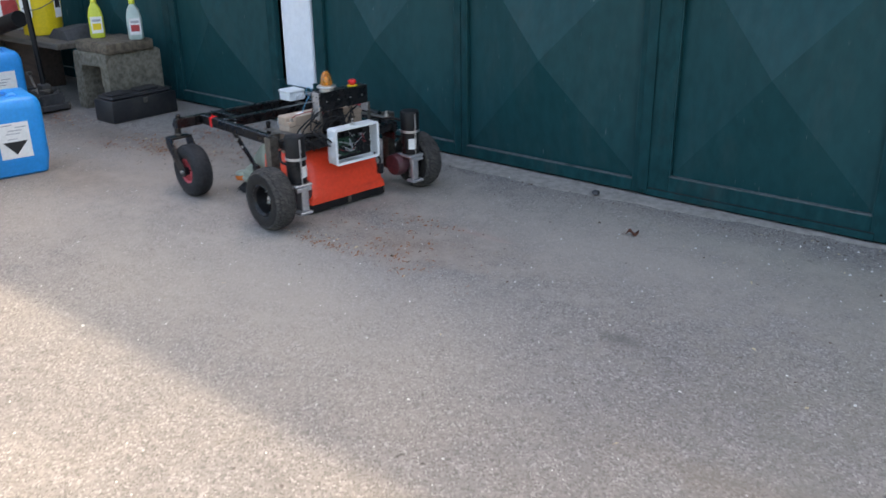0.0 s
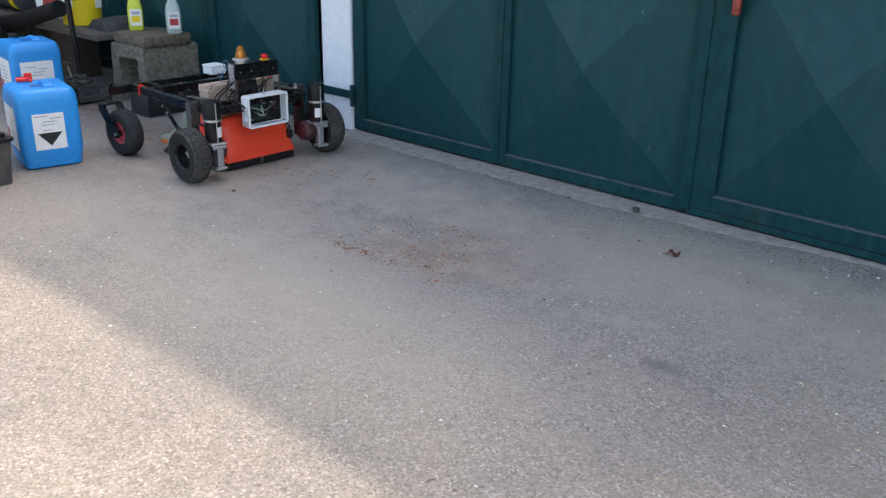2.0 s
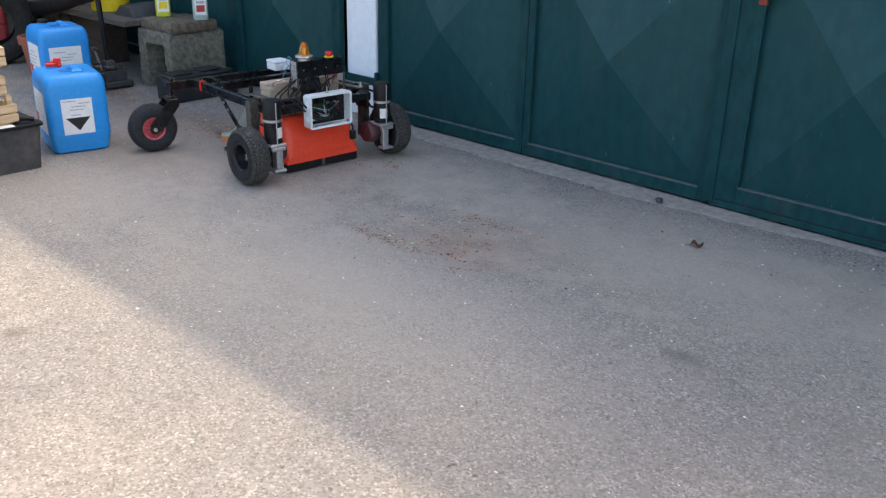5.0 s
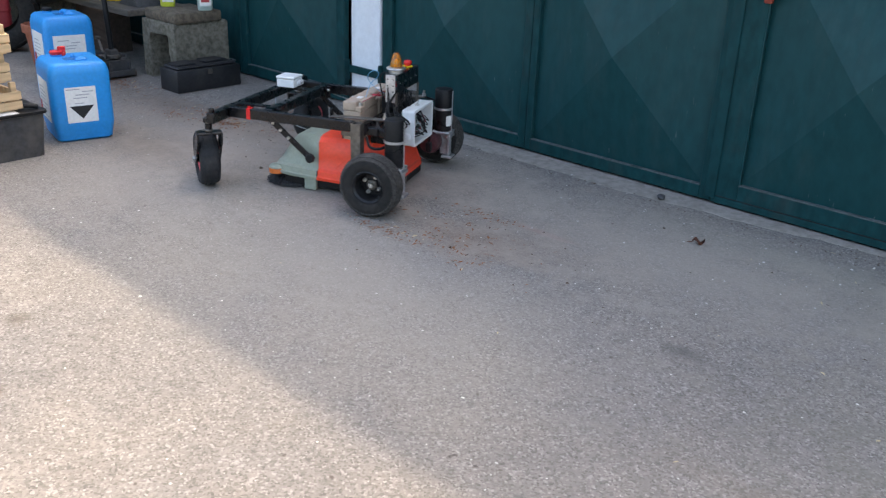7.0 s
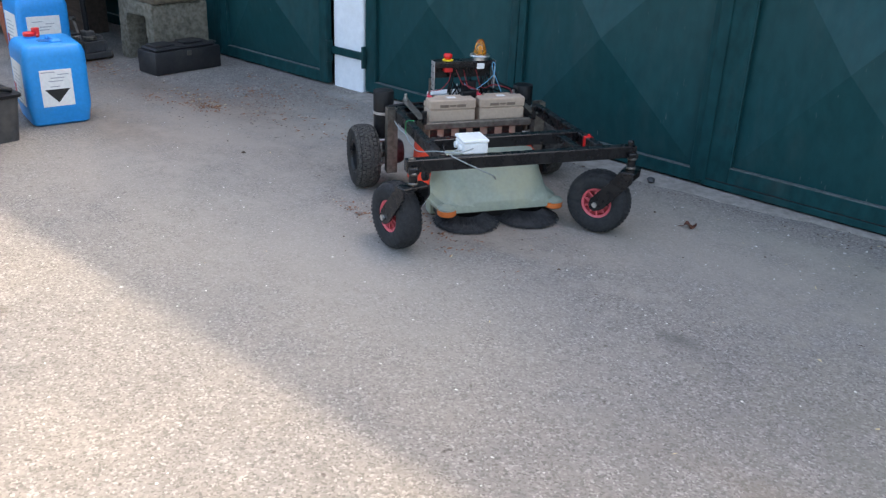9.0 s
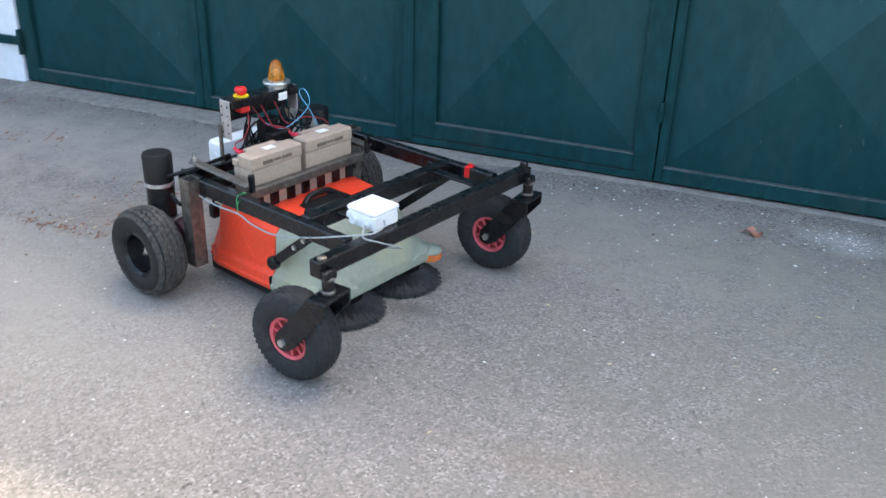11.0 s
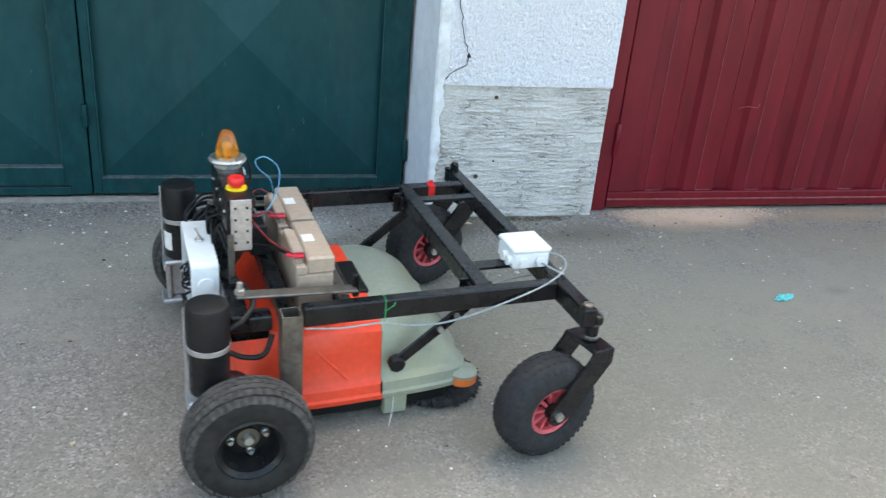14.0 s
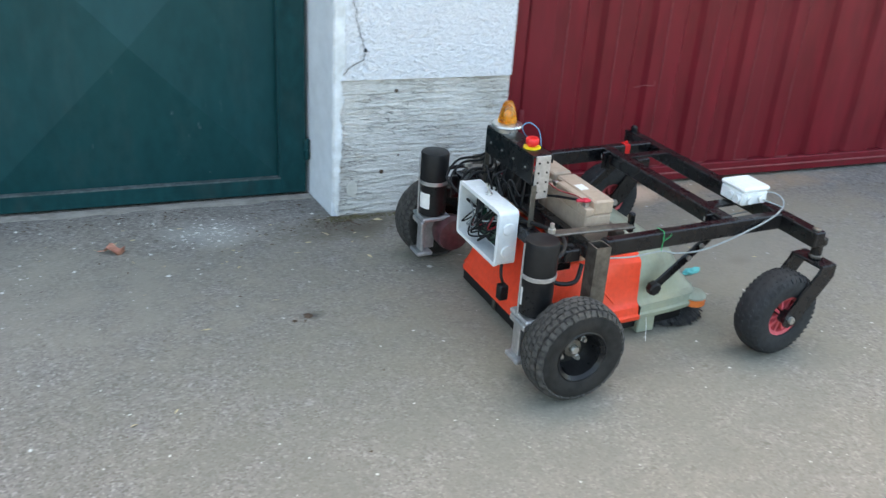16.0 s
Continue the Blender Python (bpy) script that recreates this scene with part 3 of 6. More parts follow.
        garage_leaf(x0, x0 + 1.018, 0.075, x0 + 0.06, x0 + 0.95, -0.045, DOOR_TOP, (), lab)
    bk = thing("gate_latch_bar", "green iron latch bar bolted across the white pier", "latch bar")
    part("flat_bar", box(-2.31, -2.05, -0.030, -0.016, 0.185, 0.228, 0.003), M_GREEN_FRAME, bk, "", False)
    part("bracket", box(-2.322, -2.302, -0.06, -0.016, 0.14, 0.26, 0.003), M_GREEN_FRAME, bk, "", False)
    part("bracket", box(-2.058, -2.04, -0.03, -0.003, 0.14, 0.26, 0.003), M_GREEN_FRAME, bk, "", False)

    # padlock on the green door
    lk = thing("padlock", "rusty red padlock hanging on a steel hasp of the green door", "padlock")
    part("lock_body", box(0.100, 0.132, -0.038, -0.014, 0.845, 0.905, 0.005, seg=2), M_LOCK, lk)
    part("shackle", cable([(0.106, -0.026, 0.90), (0.106, -0.026, 0.94), (0.116, -0.026, 0.952), (0.126, -0.026, 0.94), (0.126, -0.026, 0.90)], 0.004), M_CHROME, lk)
    part("hasp", boxes([(0.075, 0.15, -0.014, -0.0045, 0.925, 0.965), (0.080, 0.094, -0.045, -0.014, 0.90, 0.955)], 0.002), M_STEEL, lk, "bent steel hasp")

    red_door()


def red_door():
    y, x0, x1 = -0.15, 2.704, 5.016
    d = thing("red_garage_door", "wine-red corrugated steel garage door with scratched paint", "garage door")
    part("door_frame", boxes([(x0, 2.768, y - 0.012, y + 0.05, 0.0, DOOR_TOP), (x1 - 0.06, x1, y - 0.012, y + 0.05, 0.0, DOOR_TOP)], 0.003), M_RED, d, "", False)
    part("bottom_rail", box(2.772, x1 - 0.064, y - 0.008, y + 0.04, 0.012, 0.070, 0.003), M_RED, d, "", False)
    part("rail_ledge", box(2.772, x1 - 0.064, y - 0.014, y - 0.0085, 0.040, 0.046, 0.001), M_PINKLINE, d, "worn ledge on the bottom rail", False)
    part("stile", box(2.772, 2.872, y - 0.010, y + 0.04, 0.071, DOOR_TOP, 0.003), M_RED, d, "", False)
    # trapezoid ribs
    prof, x = [], 2.872
    while x < x1 - 0.24:
        prof += [(x, y + 0.004), (x + 0.118, y + 0.004), (x + 0.134, y + 0.022), (x + 0.184, y + 0.022), (x + 0.2005, y + 0.004)]
        x += 0.2005
    prof += [(x1 - 0.066, y + 0.004)]
    bm = bmesh.new()
    lo = [bm.verts.new((a, b, 0.071)) for a, b in prof]
    hi = [bm.verts.new((a, b, DOOR_TOP)) for a, b in prof]
    for k in range(len(prof) - 1):
        bm.faces.new((lo[k], lo[k + 1], hi[k + 1], hi[k]))
    r = bmesh.ops.extrude_face_region(bm, geom=list(bm.faces))
    for v in r["geom"]:
        if isinstance(v, bmesh.types.BMVert):
            v.co.y += 0.003
    bmesh.ops.recalc_face_normals(bm, faces=list(bm.faces))
    part("corrugated_sheet", bm, M_RED, d, "sheet with upright trapezoid ribs", False)
    for xx in (2.921, 3.121, 3.322, 3.523, 3.724, 3.925):
        part("weld_line", box(xx, xx + 0.002, y + 0.0015, y + 0.0065, 0.076, 1.6), M_PINKLINE, d, "pale scratched line", False)
        part("weld_line", box(xx, xx + 0.06, y + 0.0005, y + 0.0035, 0.0715, 0.0745), M_PINKLINE, d, "pale scratched line", False)
    part("hinge", hinge_mesh(2.770, y - 0.018, 0.27, 0.12), M_RED, d)
    part("hinge", hinge_mesh(2.770, y - 0.018, 1.75, 0.12), M_RED, d)
    part("scratch", cable([(3.22, y - 0.0005, 0.385), (3.26, y - 0.0005, 0.392), (3.295, y - 0.0005, 0.388), (3.302, y - 0.0005, 0.405)], 0.0016, 5, 3), M_PINKLINE, d, "pale scratch")


M_PINKLINE = surface("scratched_red", (0.23, 0.055, 0.06), 0.6, 0, 60, 0.3, (0.16, 0.02, 0.03), 0.9, 18)
ground()
buildings()


# ---- the sweeping robot (x ahead, y to its left, origin on the ground between the drive wheels) ----
WHEEL_R, CASTER_R, TRAIL = 0.126, 0.117, 0.100
PIVOT_X, PIVOT_Y, PIVOT_Z = 0.717, 0.397, 0.341
robot = thing("sweeping_robot", "home-built robot sweeper with black steel frame and orange grey hull", "robot")


def tyre_mesh(r, width, lip, bh):
    """The casing of a fat pneumatic tyre, axis along y: a rounded section between the two beads."""
    w = width / 2
    top = r - bh
    rc = lip + (top - lip) * 0.46
    prof = []
    for k in range(25):
        a = radians(-148 + 296 * k / 24)
        c, q = math.cos(a), math.sin(a)
        up = top - rc if c > 0 else rc - lip + 0.012
        prof.append((max(lip, rc + up * math.copysign(abs(c) ** 0.75, c)), w * math.copysign(abs(q) ** 0.75, q)))
    bm = lathe(prof, 64, "Y")
    bmesh.ops.delete(bm, geom=[f for f in bm.faces if len(f.verts) > 4], context="FACES")
    return bm


def tread_mesh(r, width, lip, n, bh, rows=((-0.86, 0.34, 0.74, 0.0), (-0.51, 0.32, 0.80, 0.5), (-0.17, 0.31, 0.84, 0.0), (0.17, 0.31, 0.84, 0.5), (0.51, 0.32, 0.80, 0.0), (0.86, 0.34, 0.74, 0.5))):
    """Rubber lugs in rows across the crown; the outer rows lie down the rounded shoulder."""
    w = width / 2
    bm = bmesh.new()
    rnd = random.Random(int(r * 1000))
    for yc, yw, aw, shift in rows:
        q = abs(yc) ** (4 / 3)
        drop = (r - bh - lip) * 0.54 * (1 - (1 - q * q) ** 0.375)
        lean = 58 * yc * yc
        for k in range(n):
            f = rnd.uniform(0.88, 1.08)
            b = box(-math.pi * r / n * aw * f, math.pi * r / n * aw * f, -yw * w / 2, yw * w / 2, -bh * 2.0, bh * 0.5, bh * 0.2)
            tilt = Matrix.Rotation(radians(-lean if yc > 0 else lean), 4, "X")
            b.transform(Matrix.Rotation(2 * math.pi * (k + shift) / n, 4, "Y") @ Matrix.Translation((0, yc * w, r - bh * 0.55 - drop)) @ Matrix.Rotation(radians(rnd.uniform(6, 16) * (1 if k % 2 else -1)), 4, "Z") @ tilt)
            join(bm, b)
    return bm


def drive_wheel(side):
    w = part("drive_wheel", boxes_and(lathe(((0.022, -0.02), (0.022, 0.016), (0.018, 0.020)), 20, "Y", Matrix.Translation((0, -0.020 * side, 0)))), M_STEEL, robot, "black pneumatic drive wheel with bolted steel hub")
    part("tyre", tyre_mesh(WHEEL_R, 0.092, 0.064, 0.0034), M_TYRE, w, "dusty black tyre")
    tagged(part("tread", tread_mesh(WHEEL_R, 0.092, 0.064, 44, 0.0034), M_TREAD, w, "dusty knobbly tread", False), kind="stuff")
    s = side
    prof = [(0.020, -0.012), (0.052, -0.014), (0.060, -0.004), (0.064, 0.034), (0.074, 0.042), (0.079, 0.040), (0.079, 0.033), (0.068, 0.028), (0.066, -0.036), (0.080, -0.042), (0.070, -0.045), (0.062, -0.034), (0.054, -0.022), (0.020, -0.020)]
    bm = lathe([(r * 0.85 if r > 0.03 else r, h * s) for r, h in prof], 36, "Y")
    part("rim", bm, M_RIM, w, "black dished steel rim")
    for k in range(4):
        a = radians(45 + 90 * k)
        c = (0.034 * math.cos(a), -0.014 * s, 0.034 * math.sin(a))
        part("wheel_bolt", lathe(((0.0085, 0), (0.0085, 0.010), (0.006, 0.012), (0.005, 0.018)), 6, "Y", Matrix.Translation(c) @ (Matrix.Identity(4) if s > 0 else Matrix.Rotation(math.pi, 4, "Z"))), M_CHROME, w, "zinc bolt", False)
    part("axle_nut", lathe(((0.012, 0), (0.012, 0.014), (0.009, 0.018)), 8, "Y", Matrix.Translation((0, -0.006 * s, 0)) @ (Matrix.Identity(4) if s > 0 else Matrix.Rotation(math.pi, 4, "Z"))), M_CHROME, w, "zinc axle nut", False)
    return w


def boxes_and(*bms):
    bm = bms[0]
    for b in bms[1:]:
        join(bm, b)
    return bm


def caster(side):
    """Fork and wheel: the fork turns about its pivot, the wheel about its axle; both origins at those axes."""
    plate = [(0.024, -0.088), (0.024, -0.121), (-0.066, -0.2315)]
    plate += [(-TRAIL + 0.024 * math.cos(radians(a)), CASTER_R - PIVOT_Z + 0.024 * math.sin(radians(a))) for a in (-60, -95, -130, -165)]
    plate += [(-0.1185, -0.206), (-0.034, -0.104), (-0.026, -0.088)]
    fork = box(-0.028, 0.026, -0.051, 0.051, -0.096, -0.086, 0.003)
    for y in (-0.0515, 0.0445):
        join(fork, loft([[(px, y, pz) for px, pz in plate], [(px, y + 0.007, pz) for px, pz in plate]]))
    f = part("caster_fork", fork, M_BLACK, robot, "black welded caster fork", False)
    part("pivot_tube", lathe(((0.0145, -0.086), (0.0145, -0.048)), 18), M_BLACK, f, "black pivot tube")
    for z in (-0.084, -0.050):
        part("pivot_nut", lathe(((0.0165, z), (0.018, z + 0.002), (0.018, z + 0.006), (0.0155, z + 0.009)), 8), M_STEEL, f, "worn steel nut", False)
    for s in (-1, 1):
        part("axle_bolt", lathe(((0.010, 0), (0.010, 0.008)), 6, "Y", Matrix.Translation((-TRAIL, s * 0.051 - (0.008 if s < 0 else 0), CASTER_R - PIVOT_Z))), M_CHROME, f, "zinc axle bolt", False)
    w = part("caster_wheel", lathe(((0.010, -0.046), (0.018, -0.040), (0.018, 0.040), (0.010, 0.046)), 16, "Y"), M_DARK_PLASTIC, robot, "pneumatic caster wheel with a faded red rim")
    part("tyre", tyre_mesh(CASTER_R, 0.084, 0.055, 0.002), M_TYRE_CLEAN, w, "black tyre")
    tagged(part("tread", tread_mesh(CASTER_R, 0.084, 0.055, 44, 0.0020, ((-0.84, 0.30, 0.42, 0.0), (-0.45, 0.16, 0.34, 0.5), (0.0, 0.14, 0.30, 0.0), (0.45, 0.16, 0.34, 0.5), (0.84, 0.30, 0.42, 0.0))), M_TYRE_CLEAN, w, "worn shallow tread", False), kind="stuff")
    bm = bmesh.new()
    for s in (-1, 1):
        join(bm, lathe([(r, h * s) for r, h in ((0.046, 0.018), (0.047, 0.030), (0.056, 0.033), (0.060, 0.029), (0.060, 0.022), (0.050, 0.012), (0.048, 0.002))], 36, "Y"))
        bmesh.ops.delete(bm, geom=[q for q in bm.faces if len(q.verts) > 4], context="FACES")
        for k in range(10):
            b = box(0.016, 0.050, s * 0.014, s * 0.026, -0.0035, 0.0035, 0.0)
            b.transform(Matrix.Rotation(2 * math.pi * k / 10, 4, "Y"))
            join(bm, b)
    join(bm, lathe(((0.050, -0.004), (0.050, 0.004)), 30, "Y"))
    part("rim", bm, M_PINK, w, "spoked rim of faded red plastic")
    return f, w


wheels = {"L": drive_wheel(1), "R": drive_wheel(-1)}
casters = {"L": caster(1), "R": caster(-1)}


def square_tube(x0, x1, y0, y1, z0, z1, wall=0.004):
    bm = boxes([(x0, x1, y0, y0 + wall, z0, z1), (x0, x1, y1 - wall, y1, z0, z1), (x0, x0 + wall, y0 + wall, y1 - wall, z0, z1), (x1 - wall, x1, y0 + wall, y1 - wall, z0, z1)])
    return bm


def robot_frame():
    for s in (1, -1):
        y = 0.283 * s
        part("side_beam", box(0.122, 0.668, y - 0.0135, y + 0.0135, 0.310, 0.352, 0.003), M_BLACK, robot, "long black square steel tube", False)
        post = part("upright_post", square_tube(0.076, 0.116, min(0.284 * s, 0.324 * s), max(0.284 * s, 0.324 * s), 0.100, 0.352), M_STEEL, robot, "open-topped bare steel square tube", False)
        part("pivot_bolt", lathe(((0.011, 0.344), (0.012, 0.348), (0.011, 0.352 if s < 0 else 0.362), (0.007, 0.354 if s < 0 else 0.366)), 14, m=Matrix.Translation((0.690, 0.392 * s, 0))), M_STEEL if s < 0 else M_BLACK, robot, "worn caster pivot bolt")
        part("beam_end", box(0.7035, 0.722, 0.392 * s - 0.018, 0.392 * s + 0.018, 0.305, 0.328, 0.005, seg=2), M_BLACK, robot, "welded beam end", False)
        strut = part("strut", boxes_and(bar((0.336, 0.236 * s, 0.160), (0.545, 0.238 * s, 0.330), 0.026, 0.007, (0, 1, 0))), M_BLACK, robot, "slanted flat steel strut", False)
        for q in (0.45, 0.62, 0.78):
            c = Vector((0.336 + 0.209 * q, 0.238 * s, 0.160 + 0.170 * q))
            part("strut_bolt", lathe(((0.007, 0), (0.007, 0.007)), 6, "Y", Matrix.Translation(c + Vector((0, 0.003 if s > 0 else -0.010, 0)))), M_CHROME, strut, "zinc bolt", False)
        part("strut_knob", lathe(((0.014, -0.012), (0.019, -0.008), (0.019, 0.008), (0.014, 0.012)), 8, "Y", Matrix.Translation((0.338, 0.237 * s, 0.160))), M_DARK_PLASTIC, robot, "black knob on the hull side", False)
        part("tray_strap", bar((0.004, 0.225 * s, 0.356), (0.245, 0.225 * s, 0.346), 0.030, 0.006), M_STEEL, robot, "flat steel strap beside the battery", False)
        part("strap_bolt", lathe(((0.010, 0), (0.010, 0.010), (0.006, 0.011), (0.006, 0.024)), 6, m=Matrix.Translation((0.012, 0.225 * s, 0.359))), M_CHROME, robot, "zinc bolt", False)
        part("strap_hook", box(0.238, 0.252, 0.218 * s - 0.008, 0.218 * s + 0.008, 0.325, 0.378, 0.003), M_BLACK, robot, "", False)
        part("rear_tube", box(0.020, 0.066, 0.262 * s - 0.016, 0.262 * s + 0.016, 0.300, 0.332, 0.003), M_BLACK, robot, "", False)
    part("front_beam", box(0.669, 0.703, -0.412, 0.412, 0.306, 0.348, 0.003), M_BLACK, robot, "black square tube across the front", False)
    part("cross_beam", box(0.487, 0.524, -0.269, 0.269, 0.314, 0.354, 0.003), M_BLACK, robot, "black square tube between the side beams", False)
    part("rear_beam", box(-0.012, 0.024, -0.268, 0.268, 0.296, 0.332, 0.003), M_BLACK, robot, "black square tube behind the batteries", False)
    part("rear_beam", box(0.082, 0.112, -0.272, 0.272, 0.300, 0.332, 0.003), M_BLACK, robot, "black square tube behind the batteries", False)
    part("link_bar", box(0.525, 0.668, 0.185, 0.213, 0.342, 0.349, 0.001), M_BLACK, robot, "", False)
    part("link_bar", box(0.525, 0.668, -0.186, -0.152, 0.338, 0.345, 0.001), M_BLACK, robot, "", False)
    for y in (0.236, -0.236):
        part("frame_bracket", boxes([(0.466, 0.4865, y - 0.003, y + 0.003, 0.300, 0.352), (0.480, 0.4865, y - 0.018, y + 0.018, 0.302, 0.346)], 0.002), M_BLACK, robot, "", False)
        part("bracket_bolt", lathe(((0.007, 0), (0.007, 0.006), (0.004, 0.007)), 6, "Y", Matrix.Translation((0.474, y + 0.0035, 0.335))), M_CHROME, robot, "zinc bolt", False)
    part("red_tape", box(0.572, 0.590, 0.2685, 0.2975, 0.3085, 0.3535, 0.001), M_RED_PART, robot, "band of red tape", False)
    part("tape_flag", box(0.577, 0.588, 0.281, 0.286, 0.3535, 0.361), M_RED_PART, robot, "end of the red tape", False)

    # battery tray
    part("tray_bar", box(0.211, 0.236, -0.215, 0.215, 0.300, 0.326, 0.003), M_STEEL, robot, "dirty angle iron along the batteries", False)
    part("tray_bar", box(0.105, 0.128, -0.215, 0.215, 0.275, 0.299, 0.003), M_BLACK, robot, "", False)
    for y in (-0.17, -0.115, -0.055, 0.0, 0.06, 0.12, 0.175):
        part("tray_slat", box(0.2085, 0.2135, y - 0.014, y + 0.014, 0.228, 0.300), M_BLACK, robot, "", False)
    part("tray_base", box(0.112, 0.222, -0.185, 0.185, 0.2285, 0.2345), M_BLACK, robot, "", False)
    for s in (1, -1):
        part("tray_side", box(0.128, 0.2075, min(0.205 * s, 0.212 * s), max(0.205 * s, 0.212 * s), 0.268, 0.31), M_STEEL, robot, "", False)


def battery(y0, y1):
    b = part("battery", boxes_and(box(0.131, 0.207, y0, y1, 0.236, 0.366, 0.004), box(0.153, 0.209, y0 - 0.001, y1 + 0.001, 0.367, 0.404, 0.004), box(0.129, 0.1525, y0 + 0.036, y1 - 0.036, 0.367, 0.404, 0.003), box(0.129, 0.1525, y0 - 0.001, y0 + 0.0355, 0.367, 0.386, 0.002), box(0.129, 0.1525, y1 - 0.0355, y1 + 0.001, 0.367, 0.386, 0.002)), M_BEIGE, robot, "beige sealed lead battery", False)
    yc = (y0 + y1) / 2
    part("battery_label", box(0.160, 0.184, yc - 0.014, yc + 0.020, 0.4035, 0.4048), M_LABEL, b, "blank white paper label", False)
    part("handle_slots", boxes([(0.2085, 0.2100, y0 + 0.04, y0 + 0.075, 0.376, 0.386), (0.2085, 0.2100, y1 - 0.075, y1 - 0.04, 0.376, 0.386), (0.2085, 0.2100, yc - 0.012, yc + 0.012, 0.378, 0.385)]), M_SLOT, b, "shallow handle slots, their shade painted in darker beige", False)
    for yy in (y0 + 0.020, y1 - 0.020):
        part("terminal", boxes([(0.134, 0.146, yy - 0.006, yy + 0.006, 0.3862, 0.398)], 0.001), M_CHROME, b, "", False)
    part("terminal_boot", boxes_and(box(0.128, 0.149, y0 + 0.010, y0 + 0.028, 0.3985, 0.4065, 0.003), rod((0.130, y0 + 0.019, 0.4025), (0.113, y0 + 0.022, 0.404), 0.0042)), M_BOOT, b, "red terminal boot", False)


def control_panel():
    p = part("control_panel", boxes([(0.004, 0.060, -0.121, 0.121, 0.508, 0.513), (0.003, 0.007, -0.121, 0.121, 0.440, 0.508), (0.057, 0.061, -0.121, 0.121, 0.490, 0.508)], 0.001), M_BLACK, robot, "black folded steel panel", False)
    for s in (1, -1):
        y = 0.1235 * s
        part("side_plate", box(0.011, 0.052, y - 0.002, y + 0.002, 0.402, 0.512, 0.001), M_ALU, p, "perforated aluminium plate", False)
        for hx in (0.020, 0.043):
            for hz in (0.42, 0.445, 0.47, 0.495):
                part("plate_hole", lathe(((0.0028, 0), (0.0028, 0.0012)), 8, "Y", Matrix.Translation((hx, y + (0.0021 if s > 0 else -0.0033), hz))), M_BLACK_INK, p, "", False)
        part("panel_leg", box(0.004, 0.016, y - 0.008, y - 0.003, 0.332, 0.44), M_STEEL, p, "", False)
    for y in (-0.09, -0.03, 0.03, 0.09):
        part("panel_screw", lathe(((0.003, 0), (0.003, 0.002)), 8, "X", Matrix.Translation((0.001, y, 0.475))), M_CHROME, p, "", False)
    b = part("beacon_base", lathe(((0.029, 0.5132), (0.029, 0.523), (0.038, 0.525), (0.040, 0.529), (0.038, 0.533), (0.026, 0.537)), 32, m=Matrix.Translation((0.031, 0.066, 0))), M_CHROME, robot, "silver ring of the warning light")
    part("amber_dome", lathe(((0.0245, 0.5372), (0.0240, 0.546), (0.0205, 0.564), (0.0150, 0.582), (0.010, 0.590), (0.003, 0.592)), 28, m=Matrix.Translation((0.031, 0.066, 0))), M_AMBER, b, "clear amber warning dome")
    part("lamp_core", lathe(((0.004, 0.5375), (0.005, 0.548), (0.007, 0.554), (0.006, 0.562), (0.002, 0.566)), 14, m=Matrix.Translation((0.031, 0.066, 0))), M_YELLOW, b, "bulb behind the lens")
    e = part("emergency_stop", lathe(((0.019, 0.5132), (0.019, 0.5165), (0.010, 0.5167), (0.012, 0.520), (0.0155, 0.523), (0.0170, 0.527), (0.0165, 0.535), (0.014, 0.5385), (0.003, 0.5395)), 26, m=Matrix.Translation((0.031, -0.065, 0))), M_RED_PART, robot, "red mushroom emergency button")
    part("stop_ring", lathe(((0.0215, 0.5134), (0.0215, 0.5165), (0.0195, 0.5172)), 26, m=Matrix.Translation((0.031, -0.065, 0))), M_YELLOW, e, "yellow ring")
    part("stop_contact", box(0.020, 0.050, -0.082, -0.050, 0.470, 0.507, 0.002), M_RED_PART, e, "red contact block", False)
    part("rocker_switch", box(0.020, 0.048, -0.035, -0.018, 0.480, 0.507, 0.002), M_DARK_PLASTIC, p, "", False)
    part("meter_display", box(0.055, 0.066, 0.045, 0.075, 0.483, 0.505, 0.002), M_LABEL, p, "small pale meter", False)
    part("relay", box(0.02, 0.05, -0.005, 0.05, 0.37, 0.43, 0.003), M_DARK_PLASTIC, robot, "black relay block", False)
    part("relay", box(0.066, 0.100, -0.02, 0.05, 0.333, 0.405, 0.004), M_DARK_PLASTIC, robot, "black relay block", False)


def rounded_ring(hx, hy, r, z, n=5, cx=0.0, cy=0.0):
    pts = []
    for sx, sy, a0 in ((1, 1, 0), (-1, 1, 90), (-1, -1, 180), (1, -1, 270)):
        for k in range(n + 1):
            a = radians(a0 + 90 * k / n)
            pts.append((cx + sx * (hx - r) + r * math.cos(a), cy + sy * (hy - r) + r * math.sin(a), z))
    return pts


def shell(x0, x1, y0, y1, z0, z1, wall, r, back=True):
    """A tray with rounded corners, open towards -x; without its back it is a plain rim."""
    cy, cz, hy, hz = (y0 + y1) / 2, (z0 + z1) / 2, (y1 - y0) / 2, (z1 - z0) / 2
    ringed = lambda grow, x: [(x, q[0], q[1]) for q in rounded_ring(hy - grow, hz - grow, max(r - grow, 0.003), 0, 4, cy, cz)]
    if back:
        return loft([ringed(wall, x1 - wall), ringed(wall, x0), ringed(0, x0), ringed(0, x1)])
    return loft([ringed(wall, x1), ringed(wall, x0), ringed(0, x0), ringed(0, x1), ringed(wall, x1)], False)


